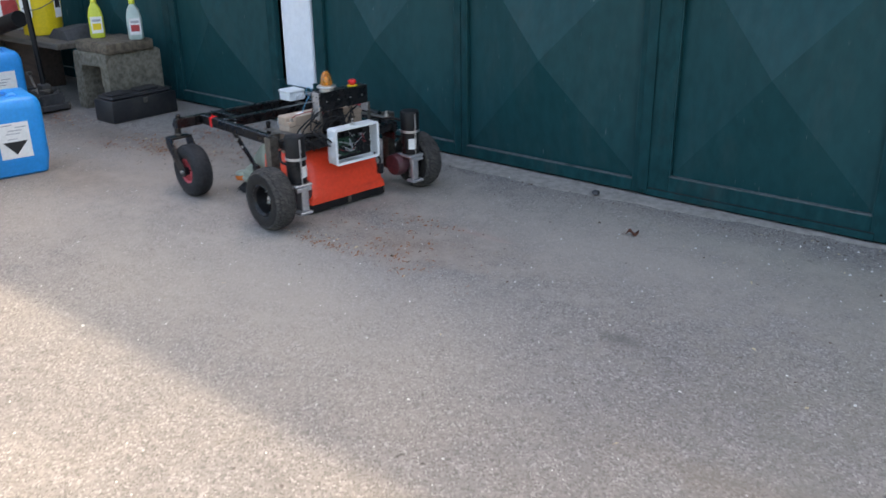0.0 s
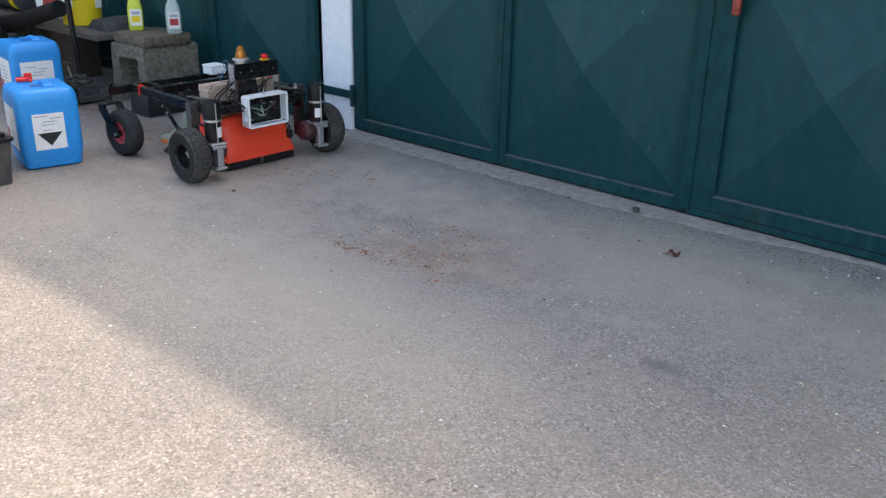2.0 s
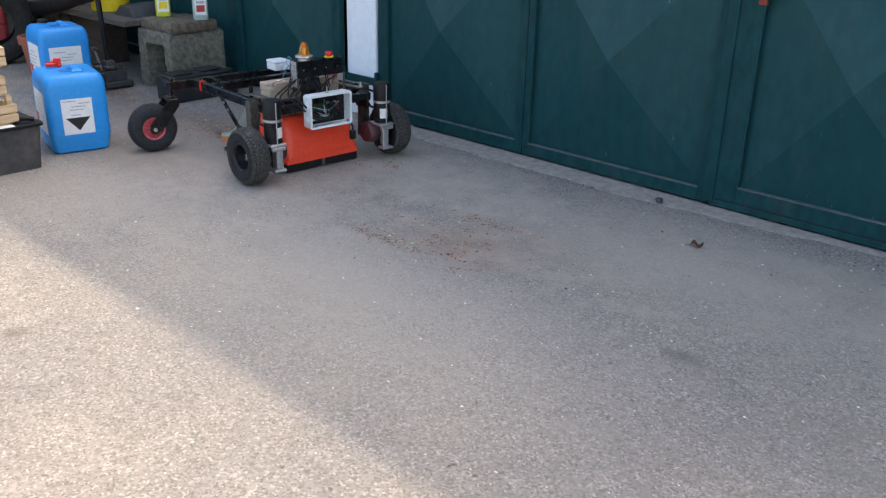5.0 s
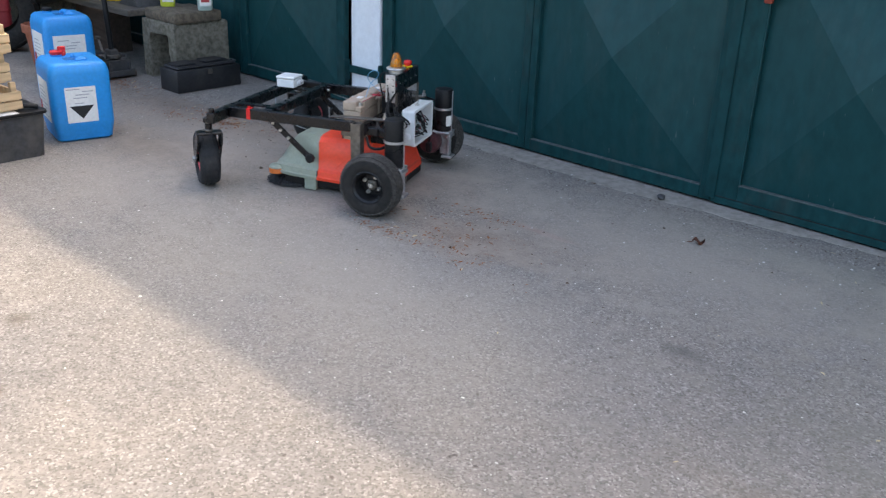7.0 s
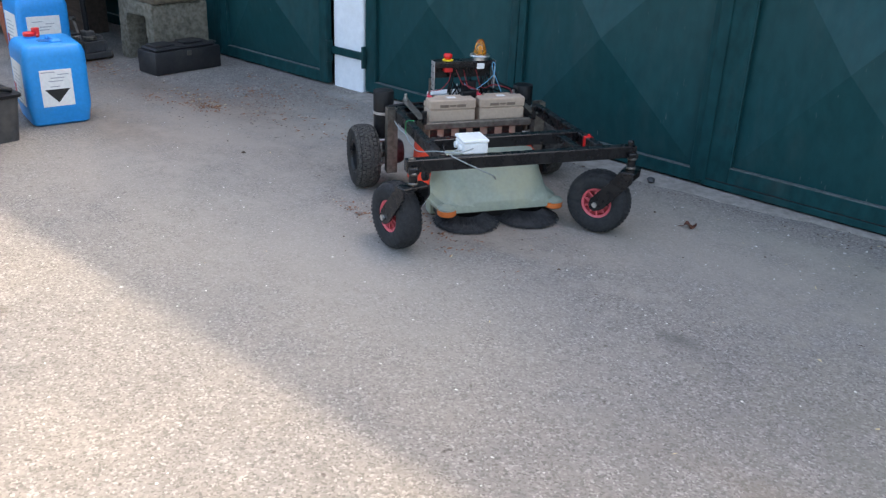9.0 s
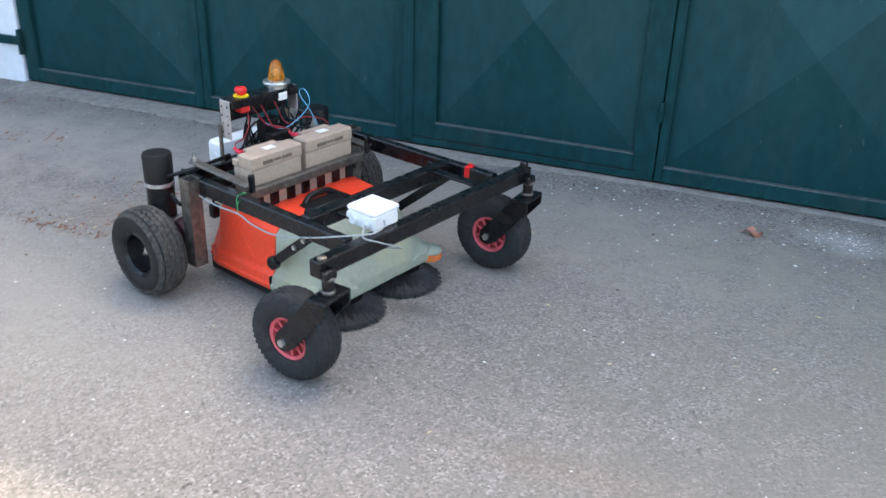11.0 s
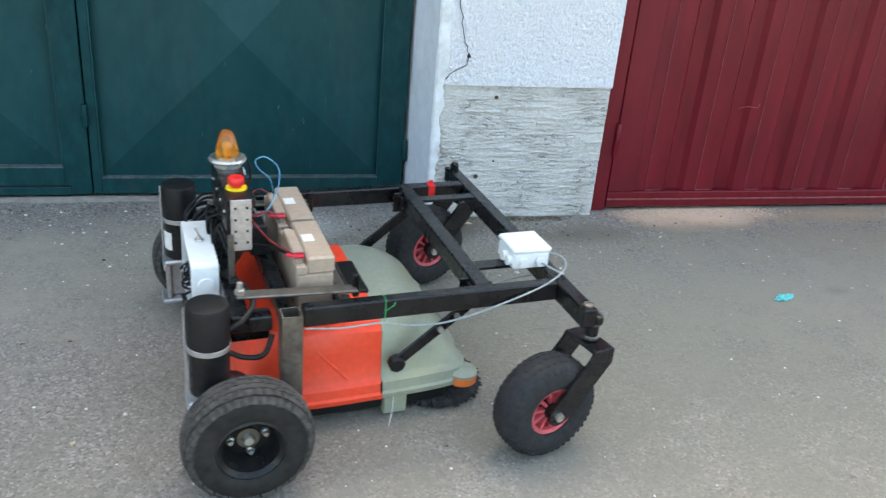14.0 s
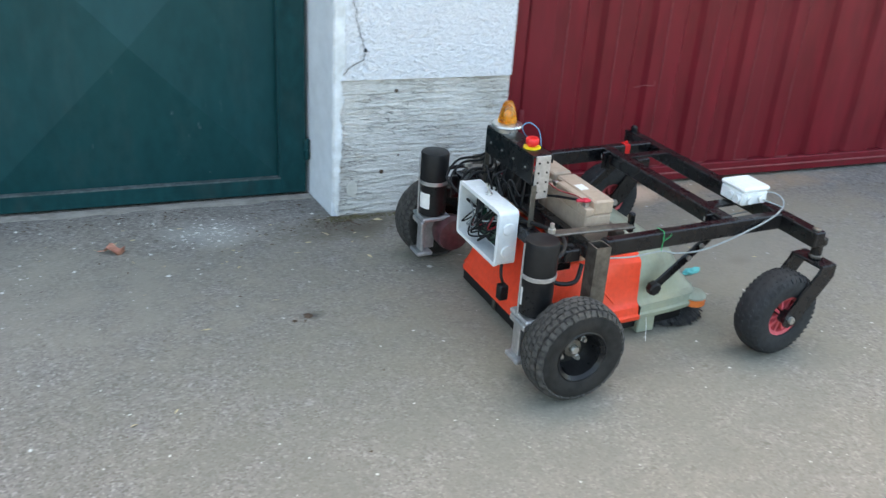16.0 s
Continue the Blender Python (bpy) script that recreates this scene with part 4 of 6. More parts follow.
def control_box():
    x0, x1, y0, y1, z0, z1, w = -0.066, -0.014, -0.114, 0.110, 0.224, 0.372, 0.004
    c = part("control_box", shell(x0, x1, y0, y1, z0, z1, w, 0.012), M_WHITE, robot, "open white plastic electronics box")
    part("box_lip", shell(x0 - 0.003, x0 + 0.005, y0 - 0.0015, y1 + 0.0015, z0 - 0.0015, z1 + 0.0015, 0.0105, 0.013, False), M_WHITE, c, "")
    for s, y in ((-1, y0), (1, y1)):
        for z in (0.265, 0.325):
            part("knockout", lathe(((0.015, 0), (0.0165, 0.003), (0.014, 0.0055), (0.008, 0.007)), 22, "Y", Matrix.Translation((-0.040, y + (0 if s > 0 else -0.005), z))), M_WHITE, c, "round cable knockout")
    part("toggle_switch", boxes_and(lathe(((0.010, z1), (0.010, z1 + 0.004), (0.005, z1 + 0.005), (0.005, z1 + 0.010)), 8, m=Matrix.Translation((-0.040, 0.0, 0))), rod((-0.040, 0, z1 + 0.01), (-0.047, 0.004, z1 + 0.028), 0.0025)), M_CHROME, c, "toggle switch", False)
    part("circuit_board", box(-0.024, -0.021, y0 + 0.07, y1 - 0.045, z0 + 0.02, z1 - 0.05), M_PCB, c, "green circuit board", False)
    part("mounting_plate", box(-0.0196, -0.0184, y0 + 0.008, y1 - 0.008, z0 + 0.008, z1 - 0.008), M_DARK_PLASTIC, c, "black mounting plate", False)
    rnd = random.Random(3)
    for k in range(16):
        y, z = rnd.uniform(y0 + 0.03, y1 - 0.04), rnd.uniform(z0 + 0.02, z1 - 0.035)
        d, a, b = rnd.uniform(0.008, 0.022), rnd.uniform(0.008, 0.026), rnd.uniform(0.006, 0.02)
        part("electronic_part", box(-0.024 - d, -0.0242, y, y + a, z, z + b, 0.001), rnd.choice((M_DARK_PLASTIC, M_DARK_PLASTIC, M_ALU, M_PCB, M_LABEL, M_GREY_WIRE)), c, "", False)
    for k in range(20):
        y, z = rnd.uniform(y0 + 0.03, y1 - 0.03), rnd.uniform(z0 + 0.03, z1 - 0.03)
        y2, z2 = rnd.uniform(y0 + 0.02, y1 - 0.02), rnd.uniform(z0 + 0.02, z1 - 0.02)
        part("box_wire", cable([(-0.035, y, z), (-0.060 - rnd.random() * 0.02, (y + y2) / 2, (z + z2) / 2 - 0.02), (-0.045, y2, z2)], 0.0022, 6, 5), M_GREY_WIRE if k % 7 == 3 else M_RED_WIRE if k % 9 == 5 else M_DARK_PLASTIC, c)


def motor(s):
    x, y = -0.057, 0.297 * s
    m = Matrix.Translation((x, y, 0))
    g = part("motor", lathe(((0.036, 0.198), (0.0385, 0.200), (0.0385, 0.290), (0.036, 0.292)), 30, m=m), M_RIM, robot, "black gear motor standing upright")
    part("motor_cap", lathe(((0.040, 0.303), (0.0405, 0.378), (0.038, 0.384), (0.030, 0.386)), 30, m=m), M_DARK_PLASTIC, g, "matt black end cap")
    part("clamp_ring", lathe(((0.0405, 0.292), (0.0415, 0.2925), (0.0415, 0.3025), (0.0405, 0.303)), 30, m=m), M_ALU, g, "silver clamp ring")
    part("tie_rod", rod((x - 0.042, y + 0.006, 0.19), (x - 0.042, y + 0.006, 0.378), 0.0025), M_ALU, g, "")
    lab = bmesh.new()
    n = 7
    lo, hi = [], []
    for k in range(n):
        a = radians(180 + 25 * s + (k - 3) * 9)
        lo.append(lab.verts.new((x + 0.0391 * math.cos(a), y + 0.0391 * math.sin(a), 0.222)))
        hi.append(lab.verts.new((x + 0.0391 * math.cos(a), y + 0.0391 * math.sin(a), 0.268)))
    for k in range(n - 1):
        lab.faces.new((lo[k], lo[k + 1], hi[k + 1], hi[k]))
    r = bmesh.ops.extrude_face_region(lab, geom=list(lab.faces))
    for v in r["geom"]:
        if isinstance(v, bmesh.types.BMVert):
            v.co = Vector((x, y, v.co.z)) + (v.co - Vector((x, y, v.co.z))) * 0.985
    part("rating_label", lab, M_LABEL, g, "pale rating label")
    part("flange", box(x - 0.044, x + 0.044, y - 0.040, y + 0.040, 0.184, 0.197, 0.004), M_ALU, g, "cast aluminium flange", False)
    part("gearbox", lathe(((0.030, -0.034), (0.046, -0.030), (0.050, -0.012), (0.050, 0.014), (0.044, 0.030), (0.026, 0.034)), 28, "Y", Matrix.Translation((-0.012, 0.262 * s, 0.146))), M_GEAR, g, "maroon worm gearbox")
    part("bearing_bracket", boxes([(x - 0.040, x - 0.028, y - 0.006 * s - 0.016, y - 0.006 * s + 0.016, 0.086, 0.184), (x - 0.052, x - 0.004, y - 0.030, y + 0.030, 0.074, 0.086), (x - 0.028, x + 0.010, y - 0.005, y + 0.005, 0.086, 0.184), (x - 0.046, x - 0.028, y - 0.034, y + 0.034, 0.168, 0.184)], 0.003), M_ALU, g, "aluminium foot bracket", False)
    part("axle", rod((0, 0.275 * s, 0.140), (0, 0.37 * s, 0.140), 0.012), M_STEEL, g, "")
    part("mount_plate", box(-0.03, 0.066, min(0.236 * s, 0.244 * s), max(0.236 * s, 0.244 * s), 0.262, 0.33, 0.002), M_BLACK, robot, "", False)


def ring(half, sill, shoulder, top_half, z0, z1, z2, z3, x):
    """A cross section of the hull, from the lower right round over the top."""
    pts = [(half, z0), (half + 0.003, z0 + 0.006), (half + 0.003, z0 + 0.013), (half - 0.003, z0 + 0.017), (half - 0.006, z1), (sill + 0.004, z1 + 0.006), (sill, z1 + 0.012), ((sill + shoulder) / 2, (z1 + z2) / 2 + 0.004), (shoulder, z2), (top_half + 0.006, z3 - 0.014), (top_half, z3 - 0.006), (top_half * 0.85, z3)]
    right = [(x, -y, z) for y, z in pts]
    left = [(x, y, z) for y, z in reversed(pts)]
    return right + left


def eased(sections, steps):
    """More cross sections on a smooth curve through the given ones."""
    v = np.array(sections)
    out = []
    for i in range(len(v) - 1):
        a, b, c, d = v[max(i - 1, 0)], v[i], v[i + 1], v[min(i + 2, len(v) - 1)]
        for k in range(steps):
            q = k / steps
            out.append(0.5 * (2 * b + (c - a) * q + (2 * a - 5 * b + 4 * c - d) * q * q + (3 * b - a - 3 * c + d) * q ** 3))
    return [[tuple(p) for p in sec] for sec in out + [v[-1]]]


def hull():
    o = loft([
        ring(0.192, 0.188, 0.185, 0.176, 0.058, 0.076, 0.080, 0.098, 0.004),
        ring(0.200, 0.190, 0.182, 0.168, 0.060, 0.092, 0.140, 0.176, 0.032),
        ring(0.220, 0.198, 0.184, 0.160, 0.062, 0.098, 0.190, 0.226, 0.052),
        ring(0.229, 0.212, 0.204, 0.190, 0.064, 0.100, 0.226, 0.248, 0.080),
        ring(0.233, 0.216, 0.208, 0.196, 0.066, 0.102, 0.232, 0.254, 0.200),
        ring(0.233, 0.214, 0.205, 0.188, 0.068, 0.104, 0.224, 0.248, 0.311)])
    h = part("sweeper_hull", o, M_ORANGE, robot, "orange moulded plastic sweeper hull")
    for s in (1, -1):
        part("hull_crease", bar((0.168, 0.2055 * s, 0.196), (0.236, 0.2145 * s, 0.120), 0.005, 0.008, (0, 1, 0), 0.001), M_ORANGE, h, "moulded crease", False)
    part("rear_flap", box(0.007, 0.030, -0.196, 0.196, 0.024, 0.058, 0.003), M_DARK_PLASTIC, h, "black rubber dust flap", False)
    part("underbody", box(0.031, 0.470, -0.212, 0.212, 0.030, 0.066, 0.004), M_DARK_PLASTIC, h, "black underbody", False)
    part("hull_edge", boxes([(0.309, 0.3118, -0.2335, -0.2065, 0.070, 0.106), (0.309, 0.3118, 0.2065, 0.2335, 0.070, 0.106)], 0.0005), M_DARK_PLASTIC, h, "dark seam against the hood", False)
    part("flap_clip", box(0.002, 0.0065, -0.008, 0.008, 0.028, 0.058, 0.001), M_STEEL, h, "", False)
    g = loft(eased([
        ring(0.231, 0.212, 0.203, 0.186, 0.068, 0.104, 0.222, 0.246, 0.3125),
        ring(0.231, 0.209, 0.195, 0.172, 0.069, 0.106, 0.216, 0.252, 0.355),
        ring(0.230, 0.203, 0.180, 0.156, 0.070, 0.108, 0.202, 0.243, 0.405),
        ring(0.228, 0.199, 0.173, 0.146, 0.072, 0.110, 0.178, 0.218, 0.450),
        ring(0.223, 0.193, 0.167, 0.138, 0.074, 0.110, 0.144, 0.172, 0.486),
        ring(0.210, 0.184, 0.162, 0.132, 0.076, 0.106, 0.122, 0.134, 0.512),
        ring(0.188, 0.168, 0.140, 0.100, 0.078, 0.096, 0.106, 0.112, 0.524)], 4))
    f = part("front_hood", g, M_GREY, robot, "grey-green moulded front hood")
    part("grip_recess", boxes_and(box(0.262, 0.318, -0.075, 0.075, 0.242, 0.2555, 0.004), cable([(0.270, -0.06, 0.252), (0.262, -0.03, 0.266), (0.262, 0.03, 0.266), (0.270, 0.06, 0.252)], 0.009, 8)), M_DARK_PLASTIC, f, "black carrying grip")
    for s in (1, -1):
        part("skirt", boxes([(0.318, 0.372, min(0.200 * s, 0.226 * s), max(0.200 * s, 0.226 * s), 0.020, 0.070)], 0.003), M_GREY, f, "grey side foot", False)
        part("corner_ear", lathe(((0.034, 0.092), (0.034, 0.097), (0.027, 0.104), (0.008, 0.108)), 22, m=Matrix.Translation((0.508, 0.206 * s, 0))), M_GREY, f, "rounded corner cap")
        part("reflector", lathe(((0.031, 0.070), (0.034, 0.073), (0.034, 0.089), (0.031, 0.0915)), 22, m=Matrix.Translation((0.508, 0.206 * s, 0))), M_REFLECT, f, "orange corner reflector")
        # side brush: a hub and a skirt of bristles
        c = Vector((0.470, 0.118 * s, 0))
        b = part("side_brush", lathe(((0.062, 0.036), (0.060, 0.048), (0.030, 0.064), (0.012, 0.066)), 24, m=Matrix.Translation(c)), M_DARK_PLASTIC, robot, "round side brush")
        rnd = random.Random(8)
        bm = lathe(((0.055, 0.046), (0.110, 0.020), (0.114, 0.010), (0.100, 0.010), (0.050, 0.036)), 48, m=Matrix.Translation(c))
        for k in range(260):
            a = 2 * math.pi * k / 260 + rnd.uniform(-0.01, 0.01)
            r1, r2, tw = 0.056, rnd.uniform(0.112, 0.124), rnd.uniform(0.05, 0.22)
            p1 = c + Vector((r1 * math.cos(a), r1 * math.sin(a), 0.050))
            p2 = c + Vector((r2 * math.cos(a + tw), r2 * math.sin(a + tw), rnd.uniform(0.006, 0.016)))
            d = Vector((-math.sin(a), math.cos(a), 0)) * 0.0012
            up = Vector((0, 0, 0.002))
            q = [bm.verts.new(v) for v in (p1 - d, p1 + d, p1 + up, p2 - d, p2 + d, p2 + up)]
            for tri in ((0, 1, 4, 3), (1, 2, 5, 4), (2, 0, 3, 5)):
                bm.faces.new([q[i] for i in tri])
        part("bristles", bm, M_BRISTLE, b, "dark fanned bristles", False)


def wiring():
    W = lambda n, pts, r, mt, lab="": part(n, cable(pts, r), mt, robot, lab)
    W("grey_cable", [(0.686, -0.185, 0.370), (0.712, -0.215, 0.372), (0.708, -0.250, 0.366), (0.668, -0.286, 0.360), (0.615, -0.302, 0.345), (0.540, -0.303, 0.320), (0.470, -0.301, 0.299), (0.405, -0.299, 0.287), (0.335, -0.299, 0.291), (0.285, -0.299, 0.304), (0.200, -0.301, 0.303), (0.125, -0.300, 0.310)], 0.0021, M_GREY_WIRE, "pale grey cable along the beam")
    W("grey_cable", [(0.655, -0.216, 0.366), (0.690, -0.262, 0.356), (0.709, -0.235, 0.340), (0.708, -0.170, 0.306), (0.665, -0.100, 0.262), (0.560, -0.050, 0.212), (0.480, -0.030, 0.198)], 0.0021, M_GREY_WIRE)
    W("thin_tail", [(0.340, -0.225, 0.074), (0.335, -0.240, 0.045), (0.322, -0.262, 0.017)], 0.0008, M_LABEL, "frayed pale string below the hull")
    part("green_tie", boxes_and(cable([(0.285, -0.299, 0.302), (0.285, -0.301, 0.340), (0.286, -0.296, 0.3545), (0.286, -0.27, 0.3545)], 0.0011), cable([(0.286, -0.299, 0.330), (0.300, -0.306, 0.345), (0.304, -0.303, 0.350)], 0.0009)), M_GREEN_TIE, robot, "green plastic tie")
    for s in (1, -1):
        W("motor_cable", [(-0.020, 0.297 * s, 0.325), (0.010, 0.285 * s, 0.336), (0.035, 0.24 * s, 0.348), (0.02, 0.15 * s, 0.345), (-0.01, 0.09 * s, 0.335)], 0.0055, M_DARK_PLASTIC, "black motor cable")
        W("motor_cable", [(-0.020, 0.290 * s, 0.270), (0.01, 0.292 * s, 0.256), (0.045, 0.300 * s, 0.262), (0.064, 0.29 * s, 0.30)], 0.0055, M_DARK_PLASTIC, "black motor cable")
    rnd = random.Random(12)
    for k in range(12):
        y, y2 = rnd.uniform(-0.1, 0.12), rnd.uniform(-0.12, 0.18)
        W("loom_wire", [(-0.01, y, rnd.uniform(0.30, 0.37)), (rnd.uniform(-0.02, 0.02), (y + y2) / 2, rnd.uniform(0.36, 0.42)), (0.02, y2, rnd.uniform(0.34, 0.43)), (0.04, y2 * 0.8, rnd.uniform(0.42, 0.49))], 0.0028, M_DARK_PLASTIC)
    for k in range(5):
        y = rnd.uniform(0.06, 0.2)
        W("loom_wire", [(-0.03, y, 0.30), (-0.05, y + 0.04, 0.33), (-0.01, y + 0.06, 0.37), (0.02, y, 0.40), (0.01, 0.10, 0.45)], 0.0035, M_DARK_PLASTIC)
    for k, (y, y2) in enumerate(((-0.05, -0.168), (-0.03, 0.03), (0.0, 0.03), (0.05, 0.17))):
        W("red_wire", [(0.035, y, 0.475), (0.062 + 0.006 * (k % 3), y * 0.7 + y2 * 0.2, 0.440 - 0.010 * k), (0.088, (y + y2) / 2, 0.415 + 0.01 * (k % 2)), (0.112, y2 * 0.95, 0.415), (0.134, y2, 0.402)], 0.0017, M_RED_WIRE, "thin red wire")
    W("blue_wire", [(0.050, 0.0, 0.425), (0.095, 0.02, 0.412), (0.130, 0.05, 0.440), (0.145, 0.08, 0.475), (0.140, 0.09, 0.500), (0.115, 0.095, 0.518), (0.095, 0.095, 0.510), (0.102, 0.095, 0.490), (0.128, 0.10, 0.462), (0.140, 0.12, 0.410)], 0.0013, M_BLUE_WIRE, "thin blue wire loop")
    W("loop_wire", [(0.020, 0.085, 0.500), (0.070, 0.100, 0.515), (0.085, 0.105, 0.480), (0.075, 0.095, 0.420), (0.060, 0.080, 0.370)], 0.0026, M_DARK_PLASTIC, "black wire bowed out of the panel")
    W("black_wire", [(0.03, 0.0, 0.36), (0.09, -0.08, 0.385), (0.12, -0.15, 0.40), (0.138, -0.168, 0.402)], 0.0034, M_DARK_PLASTIC)
    part("plug_lead", boxes_and(cable([(-0.045, -0.105, 0.235), (-0.055, -0.125, 0.205), (-0.05, -0.13, 0.185)], 0.004), box(-0.062, -0.038, -0.142, -0.118, 0.140, 0.182, 0.003)), M_DARK_PLASTIC, robot, "black plug hanging from the box")


def junction_box():
    c = (0.640, -0.174)
    j = part("junction_box", box(c[0] - 0.043, c[0] + 0.043, c[1] - 0.043, c[1] + 0.043, 0.3485, 0.385, 0.004), M_WHITE, robot, "square white junction box", False)
    part("lid", box(c[0] - 0.0455, c[0] + 0.0455, c[1] - 0.0455, c[1] + 0.0455, 0.3855, 0.398, 0.004), M_WHITE, j, "", False)
    for dx, dy, ax in ((-0.02, -0.05, "Y"), (0.02, -0.05, "Y"), (-0.051, 0.0, "X"), (-0.051, -0.025, "X")):
        part("gland", lathe(((0.011, 0), (0.011, 0.008), (0.009, 0.012)), 14, ax, Matrix.Translation((c[0] + dx - (0.002 if ax == "X" else 0), c[1] + dy - 0.002, 0.366))), M_WHITE, j, "round cable gland")


M_GREEN_TIE = surface("green_tie", (0.03, 0.35, 0.12), 0.5)
robot_frame()
battery(-0.187, -0.006)
battery(0.012, 0.193)
control_panel()
control_box()
motor(1)
motor(-1)
hull()
wiring()
junction_box()


def settle():
    """Bring the frame, hull and fittings to their size over the wheels."""
    m = Matrix.Translation((0, 0, -0.0155)) @ Matrix.Scale(1.013, 4)
    rolling = [wheels["L"], wheels["R"], *casters["L"], *casters["R"]]
    rolling += [c for w in rolling for c in w.children_recursive]
    for ob in robot.children_recursive:
        if ob not in rolling and ob.type == "MESH":
            ob.data.transform(m)
            low = min(v.co.z for v in ob.data.vertices)
            if low < 0.001:
                ob.data.transform(Matrix.Translation((0, 0, 0.001 - low)))


settle()


# ---- stored things beside the left door ----
def jerrycan(m, cap, label):
    can = thing("jerrycan", label, "jerrycan", m, "blue jerrycans")
    hx, hy = 0.146, 0.134
    body = loft([rounded_ring(hx - 0.024, hy - 0.024, 0.024, 0.0), rounded_ring(hx - 0.012, hy - 0.012, 0.026, 0.009), rounded_ring(hx - 0.007, hy - 0.007, 0.028, 0.045), rounded_ring(hx - 0.002, hy - 0.002, 0.030, 0.068), rounded_ring(hx, hy, 0.030, 0.085), rounded_ring(hx, hy, 0.030, 0.308), rounded_ring(hx - 0.002, hy - 0.002, 0.030, 0.322), rounded_ring(hx - 0.009, hy - 0.009, 0.030, 0.344), rounded_ring(hx - 0.020, hy - 0.020, 0.030, 0.355), rounded_ring(hx - 0.040, hy - 0.040, 0.030, 0.358)])
    part("body", body, M_BLUE, can)
    part("handle", boxes_and(box(-0.020, 0.088, 0.010, 0.042, 0.360, 0.376, 0.007, seg=2), box(-0.020, 0.004, 0.000, 0.052, 0.352, 0.370, 0.006), box(0.070, 0.094, 0.000, 0.052, 0.352, 0.370, 0.006)), M_BLUE, can, "moulded blue carrying handle", False)
    # flat plate; the hollow's shade is only in its colour
    part("grip_hollow", box(0.010, 0.064, -0.040, 0.008, 0.3585, 0.3600), M_BLUE_SHADED, can, "flat plate in shaded blue, painted as the hollow beside the handle", False)
    if cap:
        part("seal_tag", boxes_and(box(-0.070, -0.062, -0.040, -0.006, 0.358, 0.400, 0.003), box(-0.064, -0.050, -0.034, -0.012, 0.358, 0.372, 0.003)), M_RED_PART, can, "red hinged seal standing up", False)
    part("spout", lathe(((0.026, 0.352), (0.026, 0.365), (0.022, 0.366)), 20, m=Matrix.Translation((-0.062, -0.050, 0))), M_BLUE, can)
    part("cap", lathe(((0.027, 0.366), (0.028, 0.369), (0.028, 0.379), (0.024, 0.382)), 16, m=Matrix.Translation((-0.062, -0.050, 0))), M_RED_PART if cap else M_DARK_PLASTIC, can, "red ribbed cap" if cap else "dark cap")
    low, high, half = (0.090, 0.252, 0.067) if cap else (0.100, 0.268, 0.086)
    front = part("hazard_label", box(hx + 0.0005, hx + 0.002, -0.007 - half, -0.007 + half, low, high), M_LABEL, can, "white label with a black triangle" if cap else "plain white label", False)
    if cap:
        bm = bmesh.new()
        q = [bm.verts.new((hx + 0.0026, y, z)) for y, z in ((-0.060, 0.166), (0.046, 0.166), (-0.007, 0.106))]
        bm.faces.new(q)
        r = bmesh.ops.extrude_face_region(bm, geom=list(bm.faces))
        for v in r["geom"]:
            if isinstance(v, bmesh.types.BMVert):
                v.co.x -= 0.0005
        part("black_triangle", bm, M_BLACK_INK, front, "", False)
    for z, y0, y1 in ((0.240, -0.068, -0.01), (0.228, 0.0, 0.048), (0.214, -0.03, 0.030), (0.200, -0.04, 0.02), (0.176, -0.035, 0.005)):
        part("print_line", box(hx + 0.0021, hx + 0.0026, y0, y1, z, z + 0.004), M_GREY_INK, front, "", False)
    side = part("side_label", box(-0.095, 0.100, -hy - 0.002, -hy - 0.0005, 0.088, 0.275), M_LABEL, can, "white printed side label", False)
    for k in range(9):
        part("print_line", box(-0.07, 0.02 + 0.05 * ((k * 37) % 10) / 10, -hy - 0.0027, -hy - 0.0021, 0.232 - k * 0.018, 0.236 - k * 0.018), M_GREY_INK, side, "", False)
    part("red_mark", box(-0.094, -0.055, -hy - 0.0027, -hy - 0.0021, 0.105, 0.165), M_SEAL, side, "", False)
    return can


def bottle(m, body, cap, label):
    b = thing("bottle", label, "bottle", m, "cleaner bottles")
    part("flask", loft([rounded_ring(0.026, 0.040, 0.018, 0.0), rounded_ring(0.030, 0.045, 0.02, 0.008), rounded_ring(0.030, 0.045, 0.02, 0.13), rounded_ring(0.026, 0.036, 0.02, 0.175), rounded_ring(0.018, 0.020, 0.016, 0.205), rounded_ring(0.015, 0.016, 0.014, 0.212)]), body, b)
    part("cap", lathe(((0.018, 0.212), (0.019, 0.216), (0.018, 0.240), (0.015, 0.244)), 16), cap, b, "screw cap")
    l = part("label", box(0.0303, 0.0315, -0.034, 0.034, 0.030, 0.130), M_LABEL, b, "printed paper label", False)
    part("print_block", box(0.0316, 0.0321, -0.025, 0.025, 0.05, 0.09), M_SEAL if body is not M_LIME else M_YELLOW, l, "", False)
    part("print_block", box(0.0316, 0.0321, -0.025, 0.025, 0.10, 0.115), M_GREY_INK, l, "", False)


